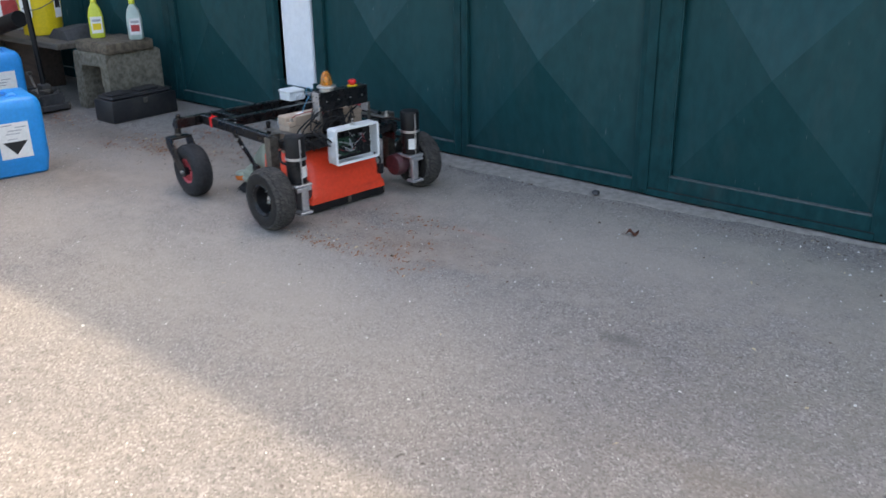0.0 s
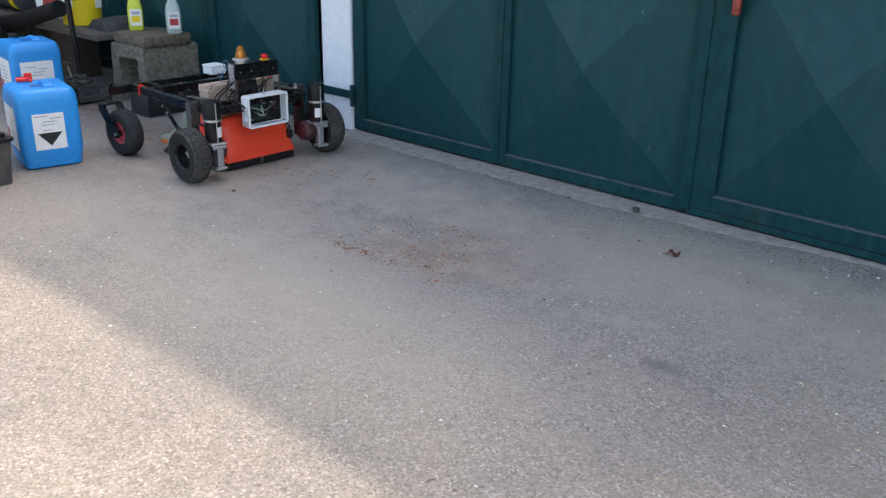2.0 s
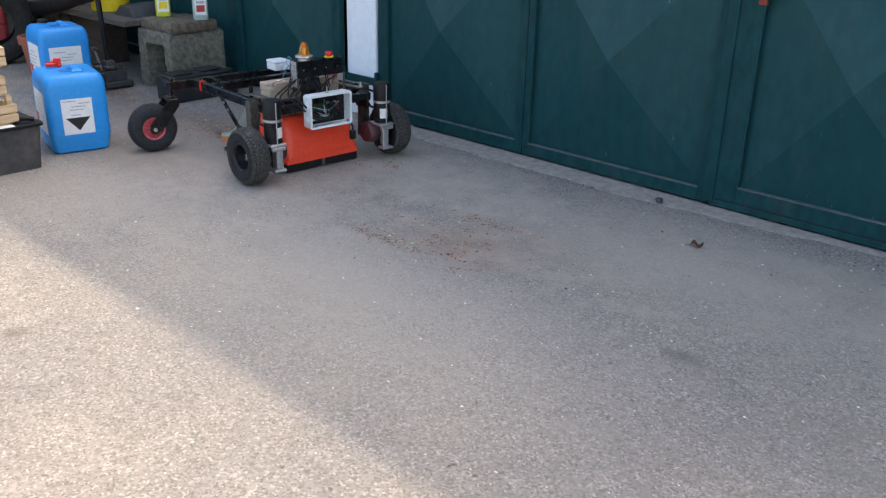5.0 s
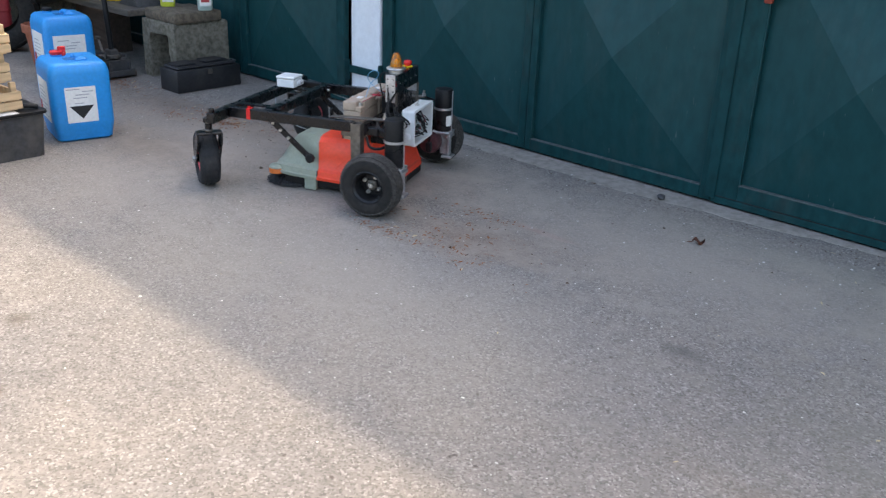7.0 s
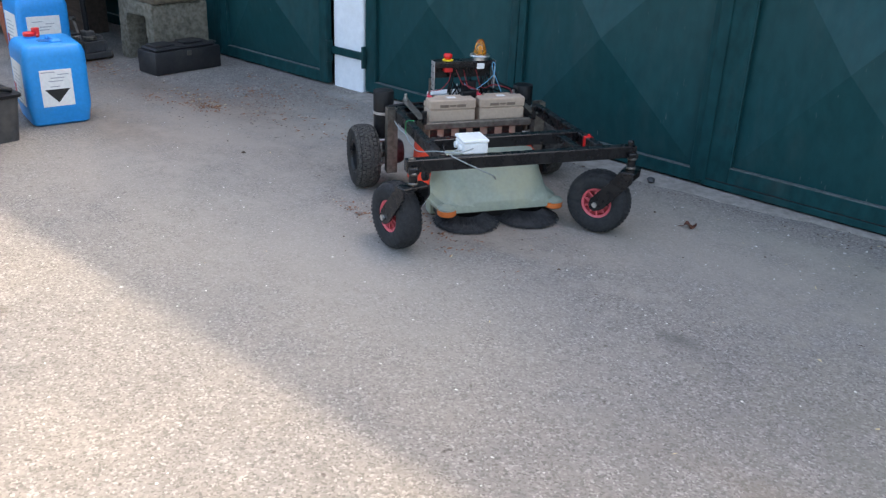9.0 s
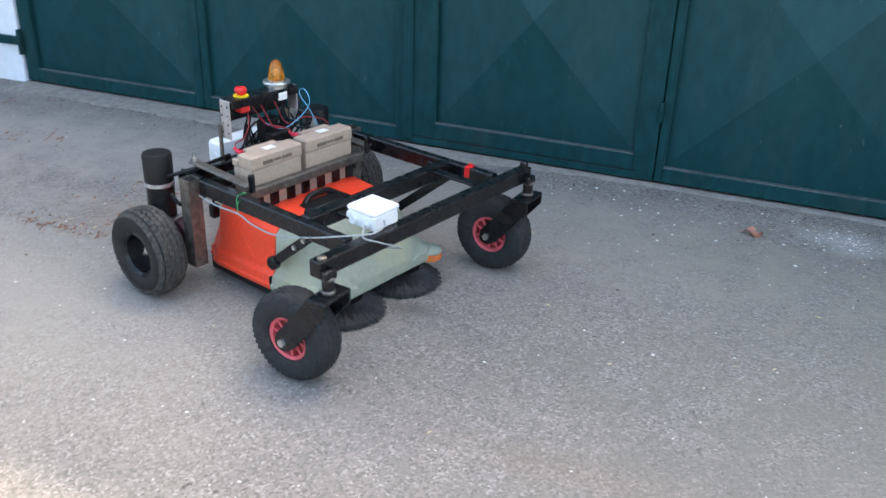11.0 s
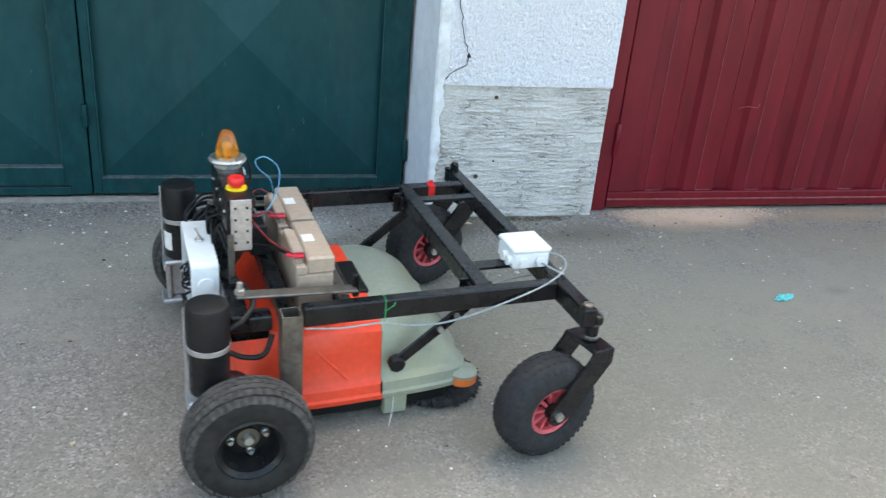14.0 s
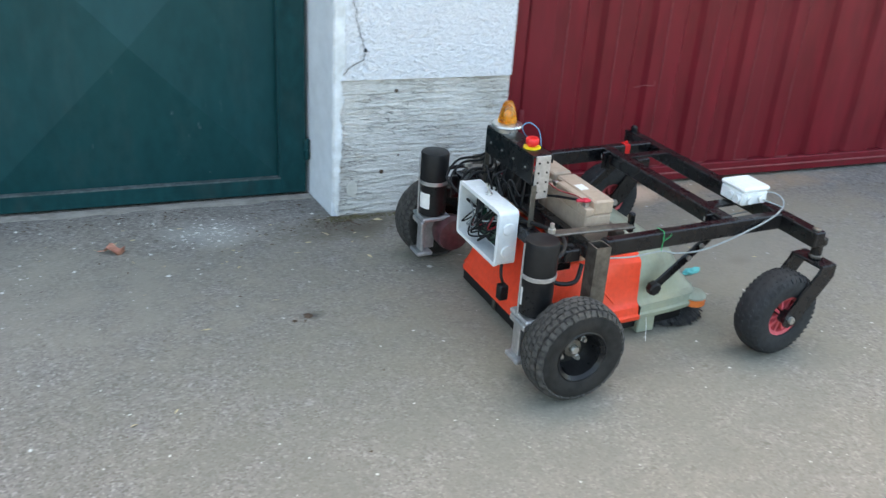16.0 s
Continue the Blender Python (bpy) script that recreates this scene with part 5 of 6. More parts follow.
def pine_crate(m, label):
    c = thing("pine_crate", label, "crate", m, "pine crates")
    for z in (0.010, 0.052):
        part("board", box(0.145, 0.157, -0.20, 0.20, z, z + 0.036, 0.002), M_PINE, c, "", False)
        part("board", box(-0.157, -0.145, -0.20, 0.20, z, z + 0.036, 0.002), M_PINE, c, "", False)
        part("board", box(-0.145, 0.145, 0.188, 0.20, z, z + 0.036, 0.002), M_PINE, c, "", False)
        part("board", box(-0.145, 0.145, -0.20, -0.188, z, z + 0.036, 0.002), M_PINE, c, "", False)
    for x in (-0.11, -0.04, 0.03, 0.10):
        part("board", box(x - 0.03, x + 0.03, -0.187, 0.187, 0.0, 0.009, 0.001), M_PINE, c, "", False)
    for x in (-0.132, 0.132):
        for y in (-0.175, 0.175):
            part("corner_post", box(x - 0.012, x + 0.012, y - 0.012, y + 0.012, 0.010, 0.128, 0.002), M_PINE, c, "", False)


def stored_things():
    jerrycan(pose(-2.662, -1.490, 0.0, 0, 0, -13) @ Matrix.Scale(1.055, 4), True, "blue plastic jerrycan with a red cap and hazard label")
    jerrycan(pose(-3.74, -1.035, 0.0, 0, 0, -9) @ Matrix.Diagonal((1.06, 1.06, 1.18, 1)), False, "blue plastic jerrycan with a plain white label, behind another")
    # channel block, slab and dark plinth
    blk = thing("concrete_channel", "mossy old concrete channel block holding up a plank", "concrete block")
    u = ((-3.70, 0.0), (-3.622, 0.0), (-3.612, 0.275), (-3.60, 0.287), (-3.415, 0.287), (-3.403, 0.275), (-3.395, 0.0), (-3.315, 0.0), (-3.318, 0.352), (-3.332, 0.366), (-3.685, 0.366), (-3.70, 0.350))
    bm = loft([[(px, py, pz) for px, pz in u] for py in [-0.535 + 0.025 * k for k in range(16)]])
    bmesh.ops.subdivide_edges(bm, edges=[e for e in bm.edges if e.calc_length() > 0.06], cuts=8, use_grid_fill=True)
    for v in bm.verts:
        rough = 0.007 if v.co.y < -0.52 or v.co.z > 0.35 else 0.003
        v.co += Vector((noise.noise(v.co * 40), noise.noise(v.co * 40 + Vector((9, 0, 0))), noise.noise(v.co * 40 + Vector((0, 9, 0))))) * rough
        v.co.z = max(v.co.z, 0.0)
    part("channel", bm, M_BLOCK, blk, "", False)
    sl = thing("stone_slab", "worn brown slab lying on the concrete block", "slab")
    part("slab", box(-3.66, -3.300, -0.535, -0.205, 0.366, 0.432, 0.014, seg=2), M_SLAB, sl)
    bx = thing("black_toolbox", "dusty black plastic box with a stepped lid", "box")
    part("box_body", box(-3.292, -3.098, -0.672, -0.225, 0.0, 0.132, 0.009, seg=2), M_TOOLBOX, bx)
    part("lid", boxes_and(box(-3.280, -3.112, -0.655, -0.250, 0.1325, 0.150, 0.008), box(-3.268, -3.150, -0.630, -0.500, 0.150, 0.160, 0.005), box(-3.262, -3.160, -0.440, -0.300, 0.150, 0.163, 0.006)), M_TOOLBOX, bx, "stepped dusty lid", False)
    part("clasp", box(-3.0985, -3.094, -0.46, -0.43, 0.095, 0.125, 0.001), M_STEEL, bx, "small worn clasp", False)
    pl = thing("plank_shelf", "weathered plank laid on blocks as a shelf", "shelf")
    part("plank", box(-5.88, -3.685, -0.636, -0.40, 0.374, 0.412, 0.006), M_OLD_WOOD, pl, "", False)
    part("plank", box(-5.88, -3.685, -0.395, -0.18, 0.374, 0.410, 0.006), M_OLD_WOOD, pl, "", False)
    wb = thing("wooden_box", "old brown wooden box pushed under the plank", "box")
    part("box_side", box(-4.93, -4.48, -0.380, -0.362, 0.0, 0.300, 0.003), M_BROWN_BOARD, wb, "", False)
    part("box_side", box(-4.93, -4.912, -0.361, -0.200, 0.0, 0.300, 0.003), M_BROWN_BOARD, wb, "", False)
    part("box_side", box(-4.498, -4.48, -0.361, -0.200, 0.0, 0.300, 0.003), M_BROWN_BOARD, wb, "", False)
    part("box_top", box(-4.935, -4.475, -0.385, -0.195, 0.301, 0.318, 0.003), M_BROWN_BOARD, wb, "", False)
    sp = thing("support_block", "dark concrete block below the plank", "concrete block")
    part("block", box(-5.2, -4.95, -0.60, -0.2, 0, 0.371, 0.01), M_BLOCK, sp, "", False)
    bottle(pose(-3.60, -0.40, 0.433, 0, 0, -28), M_LIME, M_LIME, "yellow-green bottle of cleaner on the slab")
    bottle(pose(-3.335, -0.30, 0.433, 0, 0, -28), M_CLEAR, M_LIME, "pale bottle with a green cap on the slab")
    # bucket
    bu = thing("yellow_bucket", "yellow plastic bucket with paper labels on the plank", "bucket", pose(-4.22, -0.43, 0.413, 0, 0, -28))
    part("pail", lathe(((0.118, 0), (0.122, 0.004), (0.138, 0.30), (0.146, 0.305), (0.148, 0.325), (0.142, 0.33), (0.146, 0.36), (0.138, 0.362), (0.133, 0.355), (0.120, 0.02)), 40), M_YELLOW, bu)
    part("label", box(0.132, 0.136, -0.090, -0.022, 0.12, 0.25, 0.0, Matrix.Rotation(radians(-12), 4, "Z")), M_LABEL, bu, "white paper label", False)
    part("label", box(0.132, 0.136, 0.01, 0.055, 0.11, 0.25, 0.0, Matrix.Rotation(radians(38), 4, "Z")), M_LABEL, bu, "dark printed label", False)
    part("print_block", box(0.1362, 0.1368, 0.015, 0.050, 0.17, 0.23, 0.0, Matrix.Rotation(radians(38), 4, "Z")), M_BLACK_INK, bu, "", False)
    part("wire_handle", cable([(0.02, -0.146, 0.30), (0.10, -0.12, 0.19), (0.145, -0.02, 0.17), (0.10, 0.12, 0.24), (0.02, 0.147, 0.30)], 0.003), M_STEEL, bu, "thin wire handle")
    sh = thing("black_offcut", "dark grey wedge of plastic beside the bucket", "offcut")
    part("wedge", loft([[(-4.00, -0.52, 0.413), (-3.76, -0.52, 0.413), (-3.80, -0.52, 0.470), (-3.92, -0.52, 0.475)], [(-4.00, -0.36, 0.413), (-3.74, -0.34, 0.413), (-3.78, -0.34, 0.50), (-3.90, -0.36, 0.49)]]), M_TUB, sh, "", False)
    jug = thing("white_jug", "white plastic jug with a red label on the plank", "jug", pose(-4.62, -0.42, 0.413, 0, 0, -25))
    part("jug_body", loft([rounded_ring(0.08, 0.11, 0.03, 0), rounded_ring(0.085, 0.115, 0.03, 0.01), rounded_ring(0.085, 0.115, 0.03, 0.22), rounded_ring(0.05, 0.06, 0.03, 0.29), rounded_ring(0.025, 0.025, 0.024, 0.31)]), M_WHITE, jug)
    part("label", box(0.0855, 0.087, -0.07, 0.08, 0.05, 0.20), M_SEAL, jug, "red printed label", False)
    part("cap", lathe(((0.027, 0.311), (0.027, 0.335), (0.022, 0.338)), 16), M_DARK_PLASTIC, jug, "black cap")
    tin = thing("metal_drum", "grimy dark drum with a yellow end lying on the plank", "drum", pose(-5.02, -0.42, 0.5255) @ Matrix.Rotation(radians(-90), 4, "Y"))
    part("drum_body", lathe(((0.085, 0.0), (0.106, 0.004), (0.106, 0.20), (0.111, 0.208), (0.106, 0.216), (0.106, 0.42), (0.111, 0.428), (0.106, 0.436), (0.106, 0.66), (0.085, 0.67)), 32), M_TUB, tin)
    part("end_band", lathe(((0.1065, 0.012), (0.1085, 0.014), (0.1085, 0.085), (0.1065, 0.087)), 32), M_YELLOW, tin, "faded yellow band")
    # thick black hose, carried by its stand on the jack
    jk = thing("trolley_jack", "grimy black trolley jack with an upright handle", "trolley jack", pose(-0.05, 0, 0))
    part("chassis", boxes([(-3.98, -3.64, -0.79, -0.77, 0.03, 0.10), (-3.98, -3.64, -0.66, -0.64, 0.03, 0.10), (-3.96, -3.68, -0.77, -0.66, 0.035, 0.06), (-3.72, -3.62, -0.80, -0.63, 0.015, 0.05)], 0.004), M_TUB, jk, "steel side plates", False)
    part("saddle_arm", boxes_and(bar((-3.93, -0.715, 0.07), (-3.72, -0.715, 0.115), 0.05, 0.03), lathe(((0.035, 0.115), (0.042, 0.12), (0.042, 0.135), (0.03, 0.14)), 14, m=Matrix.Translation((-3.71, -0.715, 0)))), M_STEEL, jk, "lifting arm with saddle", False)
    for x, y in ((-3.66, -0.81), (-3.66, -0.62), (-3.95, -0.81), (-3.95, -0.62)):
        part("roller", lathe(((0.022, -0.012), (0.024, -0.010), (0.024, 0.010), (0.022, 0.012)), 16, "Y", Matrix.Translation((x, y, 0.024))), M_STEEL, jk, "small steel roller")
    part("lift_frame", boxes([(-3.72, -3.70, -0.79, -0.64, 0.10, 0.118), (-3.94, -3.92, -0.79, -0.64, 0.10, 0.118), (-3.94, -3.70, -0.795, -0.783, 0.10, 0.135), (-3.94, -3.70, -0.647, -0.635, 0.10, 0.135), (-3.66, -3.645, -0.79, -0.64, 0.05, 0.115)], 0.003), M_TUB, jk, "grimy lifting frame", False)
    part("ram", rod((-3.93, -0.745, 0.085), (-3.76, -0.745, 0.125), 0.016), M_CHROME, jk, "bright hydraulic ram")
    part("release_lever", boxes_and(bar((-3.90, -0.69, 0.12), (-3.97, -0.68, 0.20), 0.014, 0.010), box(-3.99, -3.955, -0.695, -0.665, 0.195, 0.215, 0.004)), M_STEEL, jk, "worn release lever", False)
    part("handle_socket", box(-3.77, -3.70, -0.745, -0.685, 0.10, 0.17, 0.006), M_TUB, jk, "", False)
    part("handle_pole", rod((-3.735, -0.715, 0.15), (-3.80, -0.715, 0.95), 0.017), M_DARK_PLASTIC, jk, "long black pole")
    ho = thing("rolled_hose", "thick black rolled hose lying against the plank", "hose")
    part("hose", cable([(-5.08, -0.682, 0.335), (-4.50, -0.684, 0.436), (-4.00, -0.685, 0.550)], 0.052, 14), M_DARK_PLASTIC, ho)
    ty = thing("car_tyre", "old dusty car tyre leaning against the stored junk", "tyre", pose(-4.96, -0.94, 0.290, 0, 0, -24) @ Matrix.Rotation(radians(8), 4, "Y") @ Matrix.Rotation(radians(90), 4, "Z"))
    part("tyre_casing", tyre_mesh(0.290, 0.18, 0.150, 0.004), M_TYRE, ty)
    tagged(part("tread", tread_mesh(0.290, 0.18, 0.150, 60, 0.004), M_TYRE, ty, "worn tread", False), kind="stuff")
    rc = thing("red_canister", "faded red fuel canister standing behind the tyre", "canister", pose(-5.26, -0.83, 0.0, 0, 0, -25))
    part("canister_body", loft([rounded_ring(0.06, 0.10, 0.025, 0.0), rounded_ring(0.064, 0.104, 0.028, 0.012), rounded_ring(0.064, 0.104, 0.028, 0.31), rounded_ring(0.05, 0.085, 0.025, 0.345)]), M_FADED_RED, rc)
    part("canister_rib", loft([rounded_ring(0.0655, 0.1055, 0.028, 0.235), rounded_ring(0.069, 0.109, 0.03, 0.242), rounded_ring(0.069, 0.109, 0.03, 0.252), rounded_ring(0.0655, 0.1055, 0.028, 0.259)]), M_FADED_RED, rc, "moulded rib")
    po = thing("terracotta_pot", "terracotta flower pot standing behind the cans", "pot", pose(-4.385, -0.865, 0) @ Matrix.Scale(1.12, 4))
    part("pot", lathe(((0.075, 0), (0.080, 0.004), (0.105, 0.19), (0.120, 0.192), (0.122, 0.235), (0.112, 0.238), (0.095, 0.18), (0.07, 0.02)), 32), M_TERRA, po)
    # tub with crates
    tb = thing("mortar_tub", "low dusty black tub used as a stand for crates", "tub")
    part("tub_body", loft([rounded_ring(0.16, 0.40, 0.03, 0.0, 5, -2.575, -2.17), rounded_ring(0.175, 0.415, 0.03, 0.195, 5, -2.575, -2.17)]), M_TUB, tb)
    part("rim", loft([rounded_ring(0.178, 0.418, 0.03, 0.1955, 5, -2.575, -2.17), rounded_ring(0.186, 0.426, 0.03, 0.199, 5, -2.575, -2.17), rounded_ring(0.186, 0.426, 0.03, 0.212, 5, -2.575, -2.17)]), M_DARK_PLASTIC, tb, "flat black rim")
    part("paper_scrap", box(-2.52, -2.40, -2.02, -1.87, 0.2125, 0.214), M_LABEL, tb, "scrap of pale paper", False)
    hp = thing("hose_fitting", "short black hose fitting lying on the tub", "fitting")
    part("fitting", cable([(-2.47, -1.85, 0.224), (-2.45, -1.81, 0.230), (-2.44, -1.77, 0.222)], 0.011, 10), M_DARK_PLASTIC, hp)
    for k, dz in enumerate((0.2135, 0.342, 0.4705)):
        pine_crate(pose(-2.580 - 0.015 * (k % 2), -2.045 - 0.02 * (k % 2), dz, 0, 0, 4 - 5 * k), "pale pine fruit crate stacked on the black tub")


def leaf(name, label, m, material, size):
    """A dry curled leaf with a stem."""
    l = thing(name, label, "leaf", m)
    bm = bmesh.new()
    rows = []
    n = 7
    for i in range(n):
        s = i / (n - 1)
        half = size * 0.42 * math.sin(math.pi * min(1, 0.06 + 0.94 * s)) * (1 + 0.35 * math.sin(9 * s))
        row = []
        for j in range(5):
            q = (j - 2) / 2
            row.append(bm.verts.new((size * (s - 0.5), half * q * 0.8, 0.006 + size * 0.28 * q * q * (0.5 + 0.5 * s) + 0.010 * math.sin(7 * s))))
        rows.append(row)
    for a, b in zip(rows, rows[1:]):
        for j in range(4):
            bm.faces.new((a[j], a[j + 1], b[j + 1], b[j]))
    r = bmesh.ops.extrude_face_region(bm, geom=list(bm.faces))
    for v in r["geom"]:
        if isinstance(v, bmesh.types.BMVert):
            v.co.z += 0.0012
    bmesh.ops.recalc_face_normals(bm, faces=list(bm.faces))
    part("blade", bm, material, l)
    part("stem", cable([(-size * 0.5, 0, 0.008), (-size * 0.7, 0.004, 0.005), (-size * 0.9, 0.0, 0.004)], 0.0014), material, l)


def pebble_into(bm, x, y, z, r, rnd):
    a = rnd.uniform(0, 6.28)
    n = 5
    k1, k2 = rnd.uniform(0.6, 1.3), rnd.uniform(0.4, 0.8)
    base = [bm.verts.new((x + r * k1 * math.cos(a + 6.283 * k / n) * rnd.uniform(0.7, 1.1), y + r * math.sin(a + 6.283 * k / n) * rnd.uniform(0.7, 1.1), z)) for k in range(n)]
    top = bm.verts.new((x + r * 0.2 * rnd.uniform(-1, 1), y + r * 0.2 * rnd.uniform(-1, 1), z + r * k2))
    for k in range(n):
        bm.faces.new((base[k], base[(k + 1) % n], top))


def flake_into(bm, x, y, z, r, rnd):
    """A thin curled scrap of leaf or bark, longer than wide."""
    a = rnd.uniform(0, 6.28)
    d, q = Vector((math.cos(a), math.sin(a), 0)), Vector((-math.sin(a), math.cos(a), 0))
    n, w = r * rnd.uniform(0.9, 2.2), r * rnd.uniform(0.25, 0.7)
    p = Vector((x, y, z))
    e = Vector((0, 0, 1))
    v = [bm.verts.new(c) for c in (p - d * n, p + q * w + e * r * rnd.uniform(0.1, 0.6), p + d * n + e * r * rnd.uniform(0.0, 0.5), p - q * w + e * r * rnd.uniform(0.0, 0.3))]
    bm.faces.new((v[0], v[3], v[1]))
    bm.faces.new((v[1], v[3], v[2]))


def litter():
    leaf("dry_leaf", "curled brown dry leaf lying on the asphalt", pose(0.194, -0.468, 0, 0, 0, 25), M_LEAF, 0.046)
    leaf("faded_leaf", "faded pinkish dry leaf lying on the asphalt", pose(1.411, -0.334, 0, 0, 0, -20), M_LEAF_PINK, 0.060)
    st = thing("stone", "dark lump of stone on the concrete threshold", "stone", pose(-0.164, -0.132, 0.008))
    bm = bmesh.new()
    bmesh.ops.create_icosphere(bm, subdivisions=2, radius=0.017)
    for v in bm.verts:
        v.co = v.co * (1 + 0.35 * noise.noise(v.co * 60)) * 1.0
        v.co.z = v.co.z * 0.7 + 0.009
    part("lump", bm, M_TUB, st)
    ts = thing("crumpled_wrapper", "crumpled turquoise wrapper lying on the asphalt", "wrapper", pose(3.082, -0.842, 0, 0, 0, 12) @ Matrix.Diagonal((0.95, 0.62, 0.7, 1)))
    bm = bmesh.new()
    bmesh.ops.create_icosphere(bm, subdivisions=3, radius=0.026)
    for v in bm.verts:
        v.co = v.co * (1 + 0.7 * noise.noise(v.co * 90))
        v.co = Vector((v.co.x * 1.2, v.co.y * 0.7, max(0.001, v.co.z * 0.55 + 0.010)))
    part("wrapper", bm, M_TISSUE, ts, "", False)
    rnd = random.Random(77)
    pale = bmesh.new()
    for k in range(170):
        pebble_into(pale, rnd.gauss(1.05, 0.55), -0.12 - abs(rnd.gauss(0, 0.24)), 0.001, rnd.choice((0.0016, 0.002, 0.0024, 0.003, 0.0065)) * rnd.uniform(0.8, 1.2), rnd)
    for k in range(950):
        pebble_into(pale, rnd.uniform(-3.5, 5.0), rnd.uniform(-3.3, -0.1), 0.001, rnd.uniform(0.0015, 0.0046), rnd)
    for k in range(160):
        pebble_into(pale, rnd.gauss(1.70, 0.07), rnd.gauss(-0.24, 0.05), 0.001, rnd.uniform(0.001, 0.004), rnd)
    for x, y, r in ((-1.484, -1.83, 0.007), (-0.795, -2.21, 0.007), (0.99, -0.28, 0.006), (1.23, -1.22, 0.006), (2.3, -0.62, 0.009), (2.45, -0.60, 0.006)):
        pebble_into(pale, x, y, 0.001, r, rnd)
    tagged(part("pale_chips", pale, M_CHIP, None, "", False), "scattered pale stone chips on the asphalt", "gravel", kind="stuff")
    rusty = bmesh.new()
    for cx, cy, sx, sy, n in ((-0.52, -1.05, 0.20, 0.08, 80), (-0.35, -1.22, 0.14, 0.05, 70), (-0.68, -1.24, 0.09, 0.025, 60), (-0.80, -1.26, 0.05, 0.02, 24), (-0.55, -0.85, 0.10, 0.03, 60), (-2.10, -0.62, 0.30, 0.12, 170), (-2.38, -0.84, 0.07, 0.04, 170), (-2.54, -0.77, 0.16, 0.05, 160), (-2.71, -0.94, 0.06, 0.03, 60), (-2.42, -0.46, 0.14, 0.05, 220), (-2.30, -0.25, 0.30, 0.05, 160), (-3.55, -0.78, 0.16, 0.06, 260), (-1.35, -0.62, 0.12, 0.07, 70)):
        for k in range(n):
            flake_into(rusty, rnd.gauss(cx, sx), min(-0.06, rnd.gauss(cy, sy)), 0.002, rnd.uniform(0.002, 0.0085), rnd)
    tagged(part("leaf_crumbs", rusty, M_RUSTY, None, "", False), "rust-brown leaf crumbs strewn on the asphalt", "debris", kind="stuff")
    dark = bmesh.new()
    for cx, cy, sx, sy, n in ((-0.45, -1.10, 0.30, 0.18, 70), (-2.1, -0.72, 0.35, 0.18, 240), (-3.0, -0.85, 0.5, 0.12, 220), (2.2, -0.30, 0.25, 0.05, 160), (3.5, -0.30, 0.5, 0.06, 60), (-0.6, -0.16, 0.9, 0.03, 200), (1.3, -0.10, 0.5, 0.03, 160), (2.10, -0.25, 0.06, 0.03, 120), (0.5, -0.6, 1.6, 0.4, 160)):
        for k in range(n):
            scrap = flake_into if k % 3 else pebble_into
            scrap(dark, rnd.gauss(cx, sx), min(-0.06, rnd.gauss(cy, sy)), 0.0015, rnd.uniform(0.0015, 0.006), rnd)
    for x, y, r in ((0.063, -1.126, 0.007), (-0.412, -1.193, 0.008), (1.89, -0.82, 0.016), (1.85, -0.84, 0.009), (-1.62, -1.15, 0.013), (0.02, -0.42, 0.009), (1.1, -0.47, 0.008)):
        pebble_into(dark, x, y, 0.001, r, rnd)
    straw = bmesh.new()
    for cx, cy, sx, sy, n in ((-0.70, -1.24, 0.10, 0.03, 22), (-2.45, -0.80, 0.16, 0.06, 46), (-3.5, -0.75, 0.2, 0.08, 40), (1.2, -0.30, 0.5, 0.12, 34), (2.2, -0.35, 0.4, 0.10, 30), (0.6, -1.2, 1.2, 0.5, 24), (3.3, -0.7, 0.5, 0.25, 16)):
        for k in range(n):
            flake_into(straw, rnd.gauss(cx, sx), min(-0.06, rnd.gauss(cy, sy)), 0.002, rnd.uniform(0.003, 0.009), rnd)
    tagged(part("straw_bits", straw, M_STRAW, None, "", False), "pale straw bits and wood splinters on the asphalt", "debris", kind="stuff")
    sand = bmesh.new()
    for k in range(2600):
        pebble_into(sand, rnd.gauss(3.14, 0.15), -0.162 - abs(rnd.gauss(0, 0.034)), 0.001, rnd.uniform(0.001, 0.0034), rnd)
    tagged(part("sand_spill", sand, M_SAND, None, "", False), "spilled tan sand at the foot of the red door", "sand", kind="stuff")
    tagged(part("earth_crumbs", dark, M_CRUMB, None, "", False), "brown earth crumbs and leaf bits on the asphalt", "debris", kind="stuff")
    weed = bmesh.new()
    for k in range(420):
        x = rnd.uniform(2.07, 2.62) if k % 3 else rnd.gauss(2.14, 0.04)
        flake_into(weed, x, -0.212 - abs(rnd.gauss(0, 0.018)), 0.002, rnd.uniform(0.002, 0.008), rnd)
    tagged(part("dead_moss", weed, M_MOSS, None, "", False), "dry brown moss and dirt along the wall foot", "moss", kind="stuff")


stored_things()
litter()


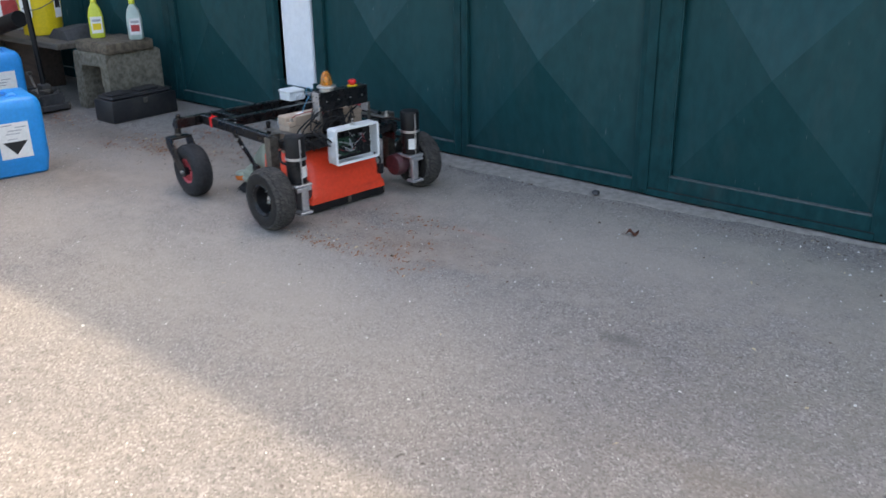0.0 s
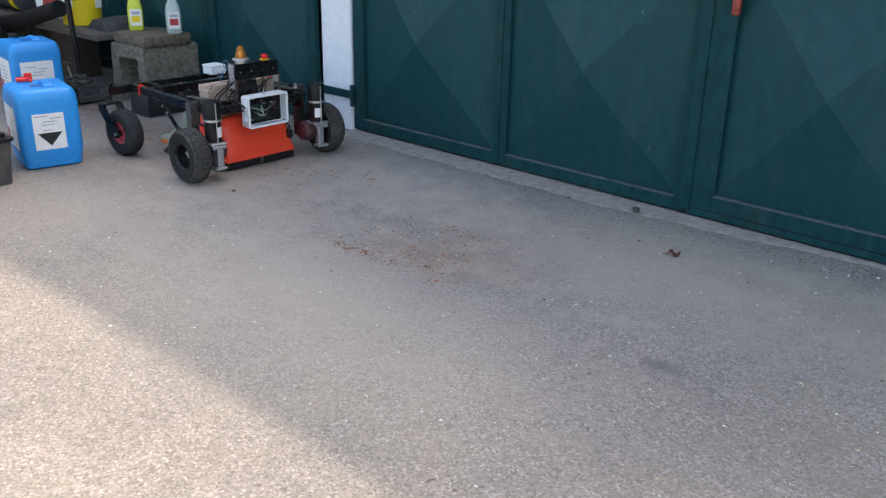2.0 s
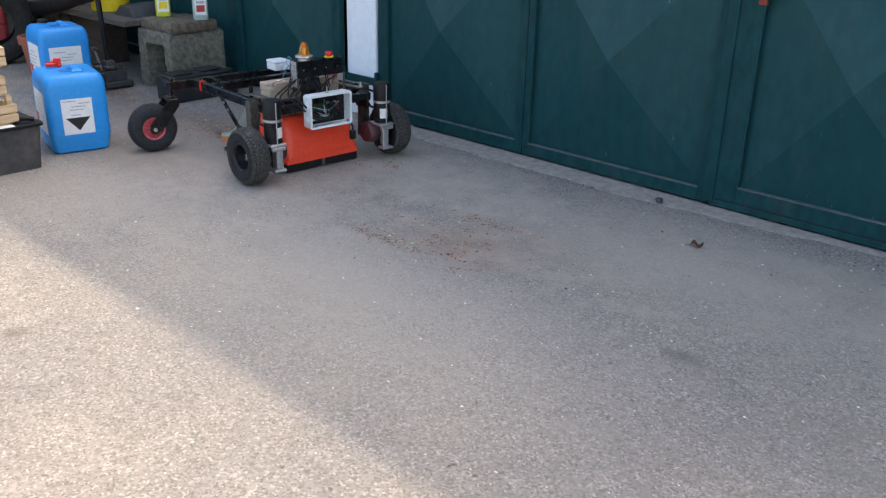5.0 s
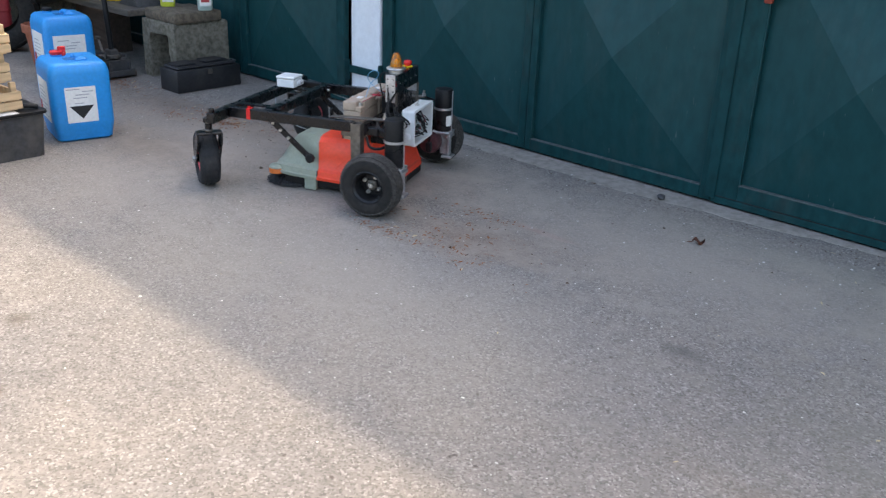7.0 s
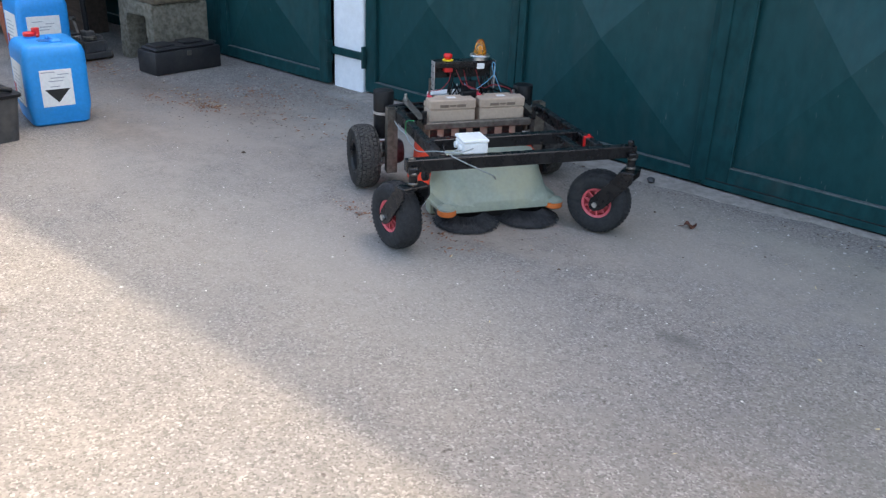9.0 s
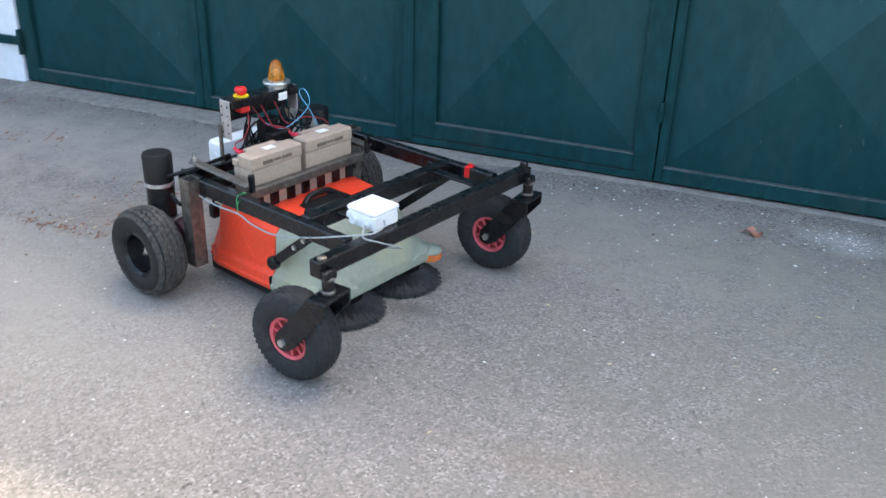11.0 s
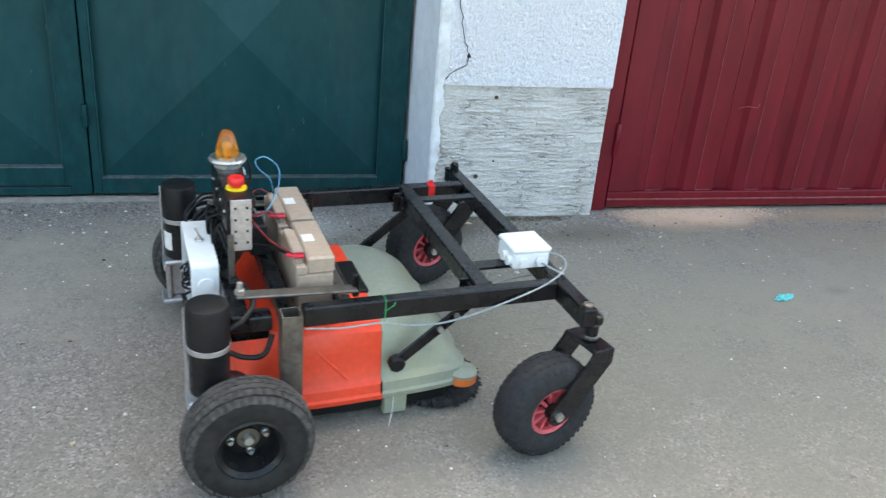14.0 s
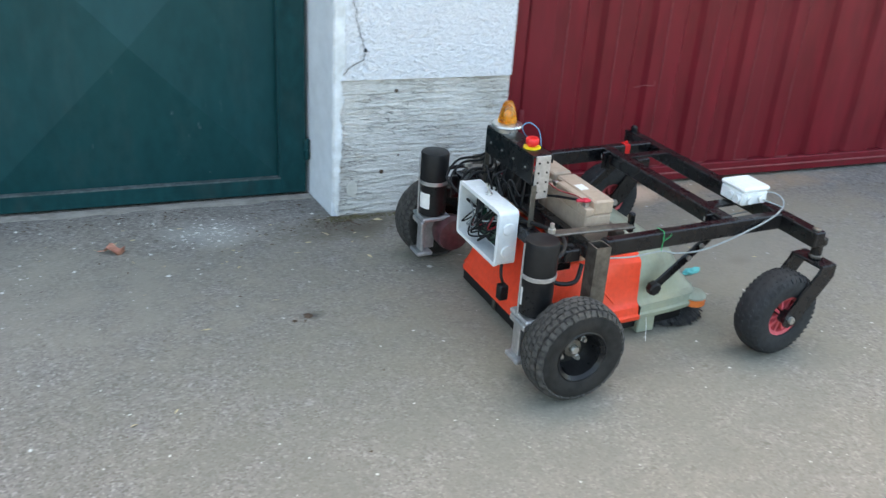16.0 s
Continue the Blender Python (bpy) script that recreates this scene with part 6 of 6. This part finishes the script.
# ---- what moves ----
# seconds, x, y, heading of the robot
ROBOT_ROWS = [
    (0.0, -0.944, -0.870, 172.8), (0.5, -1.353, -0.819, 173.8), (1.0, -1.647, -0.808, 176.4), (1.5, -1.834, -0.803, 177.8), (2.0, -1.859, -0.801, 178.1), (2.5, -1.838, -0.803, 178.2), (3.0, -1.788, -0.813, 178.0),
    (3.6, -1.717, -0.820, 177.2), (4.4, -1.621, -0.828, 175.8), (5.5, -1.451, -0.840, 174.4), (6.0, -1.299, -0.855, 175.6), (6.5, -1.147, -0.862, 184.8), (7.0, -1.013, -0.823, 204.6), (7.5, -0.907, -0.728, 234.4), (8.0, -0.903, -0.620, 299.2), (8.2, -0.898, -0.613, 314.9),
    (8.6, -0.856, -0.637, 327.0), (9.2, -0.708, -0.738, 330.5), (9.8, -0.515, -0.863, 335.5), (10.5, -0.247, -1.029, 340.80), (11.0, -0.020, -1.095, 342.70), (11.5, 0.205, -1.157, 349.45), (12.0, 0.456, -1.181, 357.50), (12.5, 0.670, -1.190, 361.40), (13.0, 0.931, -1.207, 363.15),
    (13.5, 1.206, -1.160, 365.70), (14.0, 1.435, -1.101, 367.50), (14.5, 1.649, -1.077, 368.30), (15.0, 1.869, -1.036, 368.70), (15.5, 2.112, -0.990, 367.30), (16.0, 2.379, -0.924, 365.10)]


def smooth_rows(rows, step):
    """Evenly timed rows on a smooth curve through the given ones."""
    t = [r[0] for r in rows]
    v = np.array([r[1:] for r in rows])
    d = np.zeros_like(v)
    for i in range(len(t)):
        a, b = max(i - 1, 0), min(i + 1, len(t) - 1)
        d[i] = (v[b] - v[a]) / (t[b] - t[a])
    out = []
    for k in range(int(round(t[-1] / step)) + 1):
        q = min(k * step, t[-1])
        i = min(max(np.searchsorted(t, q, side="right") - 1, 0), len(t) - 2)
        h = t[i + 1] - t[i]
        s = (q - t[i]) / h
        out.append((q, (2 * s ** 3 - 3 * s * s + 1) * v[i] + (s ** 3 - 2 * s * s + s) * h * d[i] + (3 * s * s - 2 * s ** 3) * v[i + 1] + (s ** 3 - s * s) * h * d[i + 1]))
    return out


def motions():
    fine = smooth_rows(ROBOT_ROWS, 0.02)
    spin = {"L": 0.0, "R": 0.0}
    swivel = {"L": 0.0, "R": 0.0}
    roll = {"L": 0.0, "R": 0.0}
    keys = {n: [] for n in ("robot", "wL", "wR", "fL", "fR", "cL", "cR")}
    parked = {}
    for k, (t, (x, y, w)) in enumerate(fine):
        if abs(t - 3.0) < 0.005:
            parked = dict(swivel)
        if k:
            t0, (x0, y0, w0) = fine[k - 1]
            a = radians((w + w0) / 2)
            fwd = (x - x0) * math.cos(a) + (y - y0) * math.sin(a)
            side = -(x - x0) * math.sin(a) + (y - y0) * math.cos(a)
            turn = radians(w - w0)
            for n, s in (("L", 1), ("R", -1)):
                spin[n] += (fwd - turn * 0.4 * s) / WHEEL_R
                vx, vy = fwd - turn * PIVOT_Y * s, side + turn * PIVOT_X
                for _ in range(4):
                    c, q = math.cos(swivel[n]), math.sin(swivel[n])
                    swivel[n] += ((-vx * q + vy * c) / TRAIL - turn) / 4
                # the casters swing round slowly while the robot creeps backwards
                if 3.0 < t <= 5.5:
                    u = (t - 3.0) / 2.5
                    swivel[n] = parked[n] + (radians(-128 if n == "L" else -148) - parked[n]) * u * u * (3 - 2 * u) * (0.55 + 0.45 * u)
                roll[n] += (vx * math.cos(swivel[n]) + vy * math.sin(swivel[n])) / CASTER_R
        if k % 5 == 0:
            keys["robot"].append((t, pose(x, y, 0, 0, 0, w)))
            for n, s in (("L", 1), ("R", -1)):
                keys["w" + n].append((t, pose(0, 0.395 * s, WHEEL_R) @ Matrix.Rotation(spin[n], 4, "Y")))
                f = Matrix.Translation((PIVOT_X, PIVOT_Y * s, PIVOT_Z)) @ Matrix.Rotation(swivel[n], 4, "Z")
                keys["f" + n].append((t, f))
                keys["c" + n].append((t, f @ Matrix.Translation((-TRAIL, 0, CASTER_R - PIVOT_Z)) @ Matrix.Rotation(roll[n], 4, "Y")))
    walk(robot, keys["robot"])
    for n in "LR":
        walk(wheels[n], keys["w" + n])
        walk(casters[n][0], keys["f" + n])
        walk(casters[n][1], keys["c" + n])


motions()
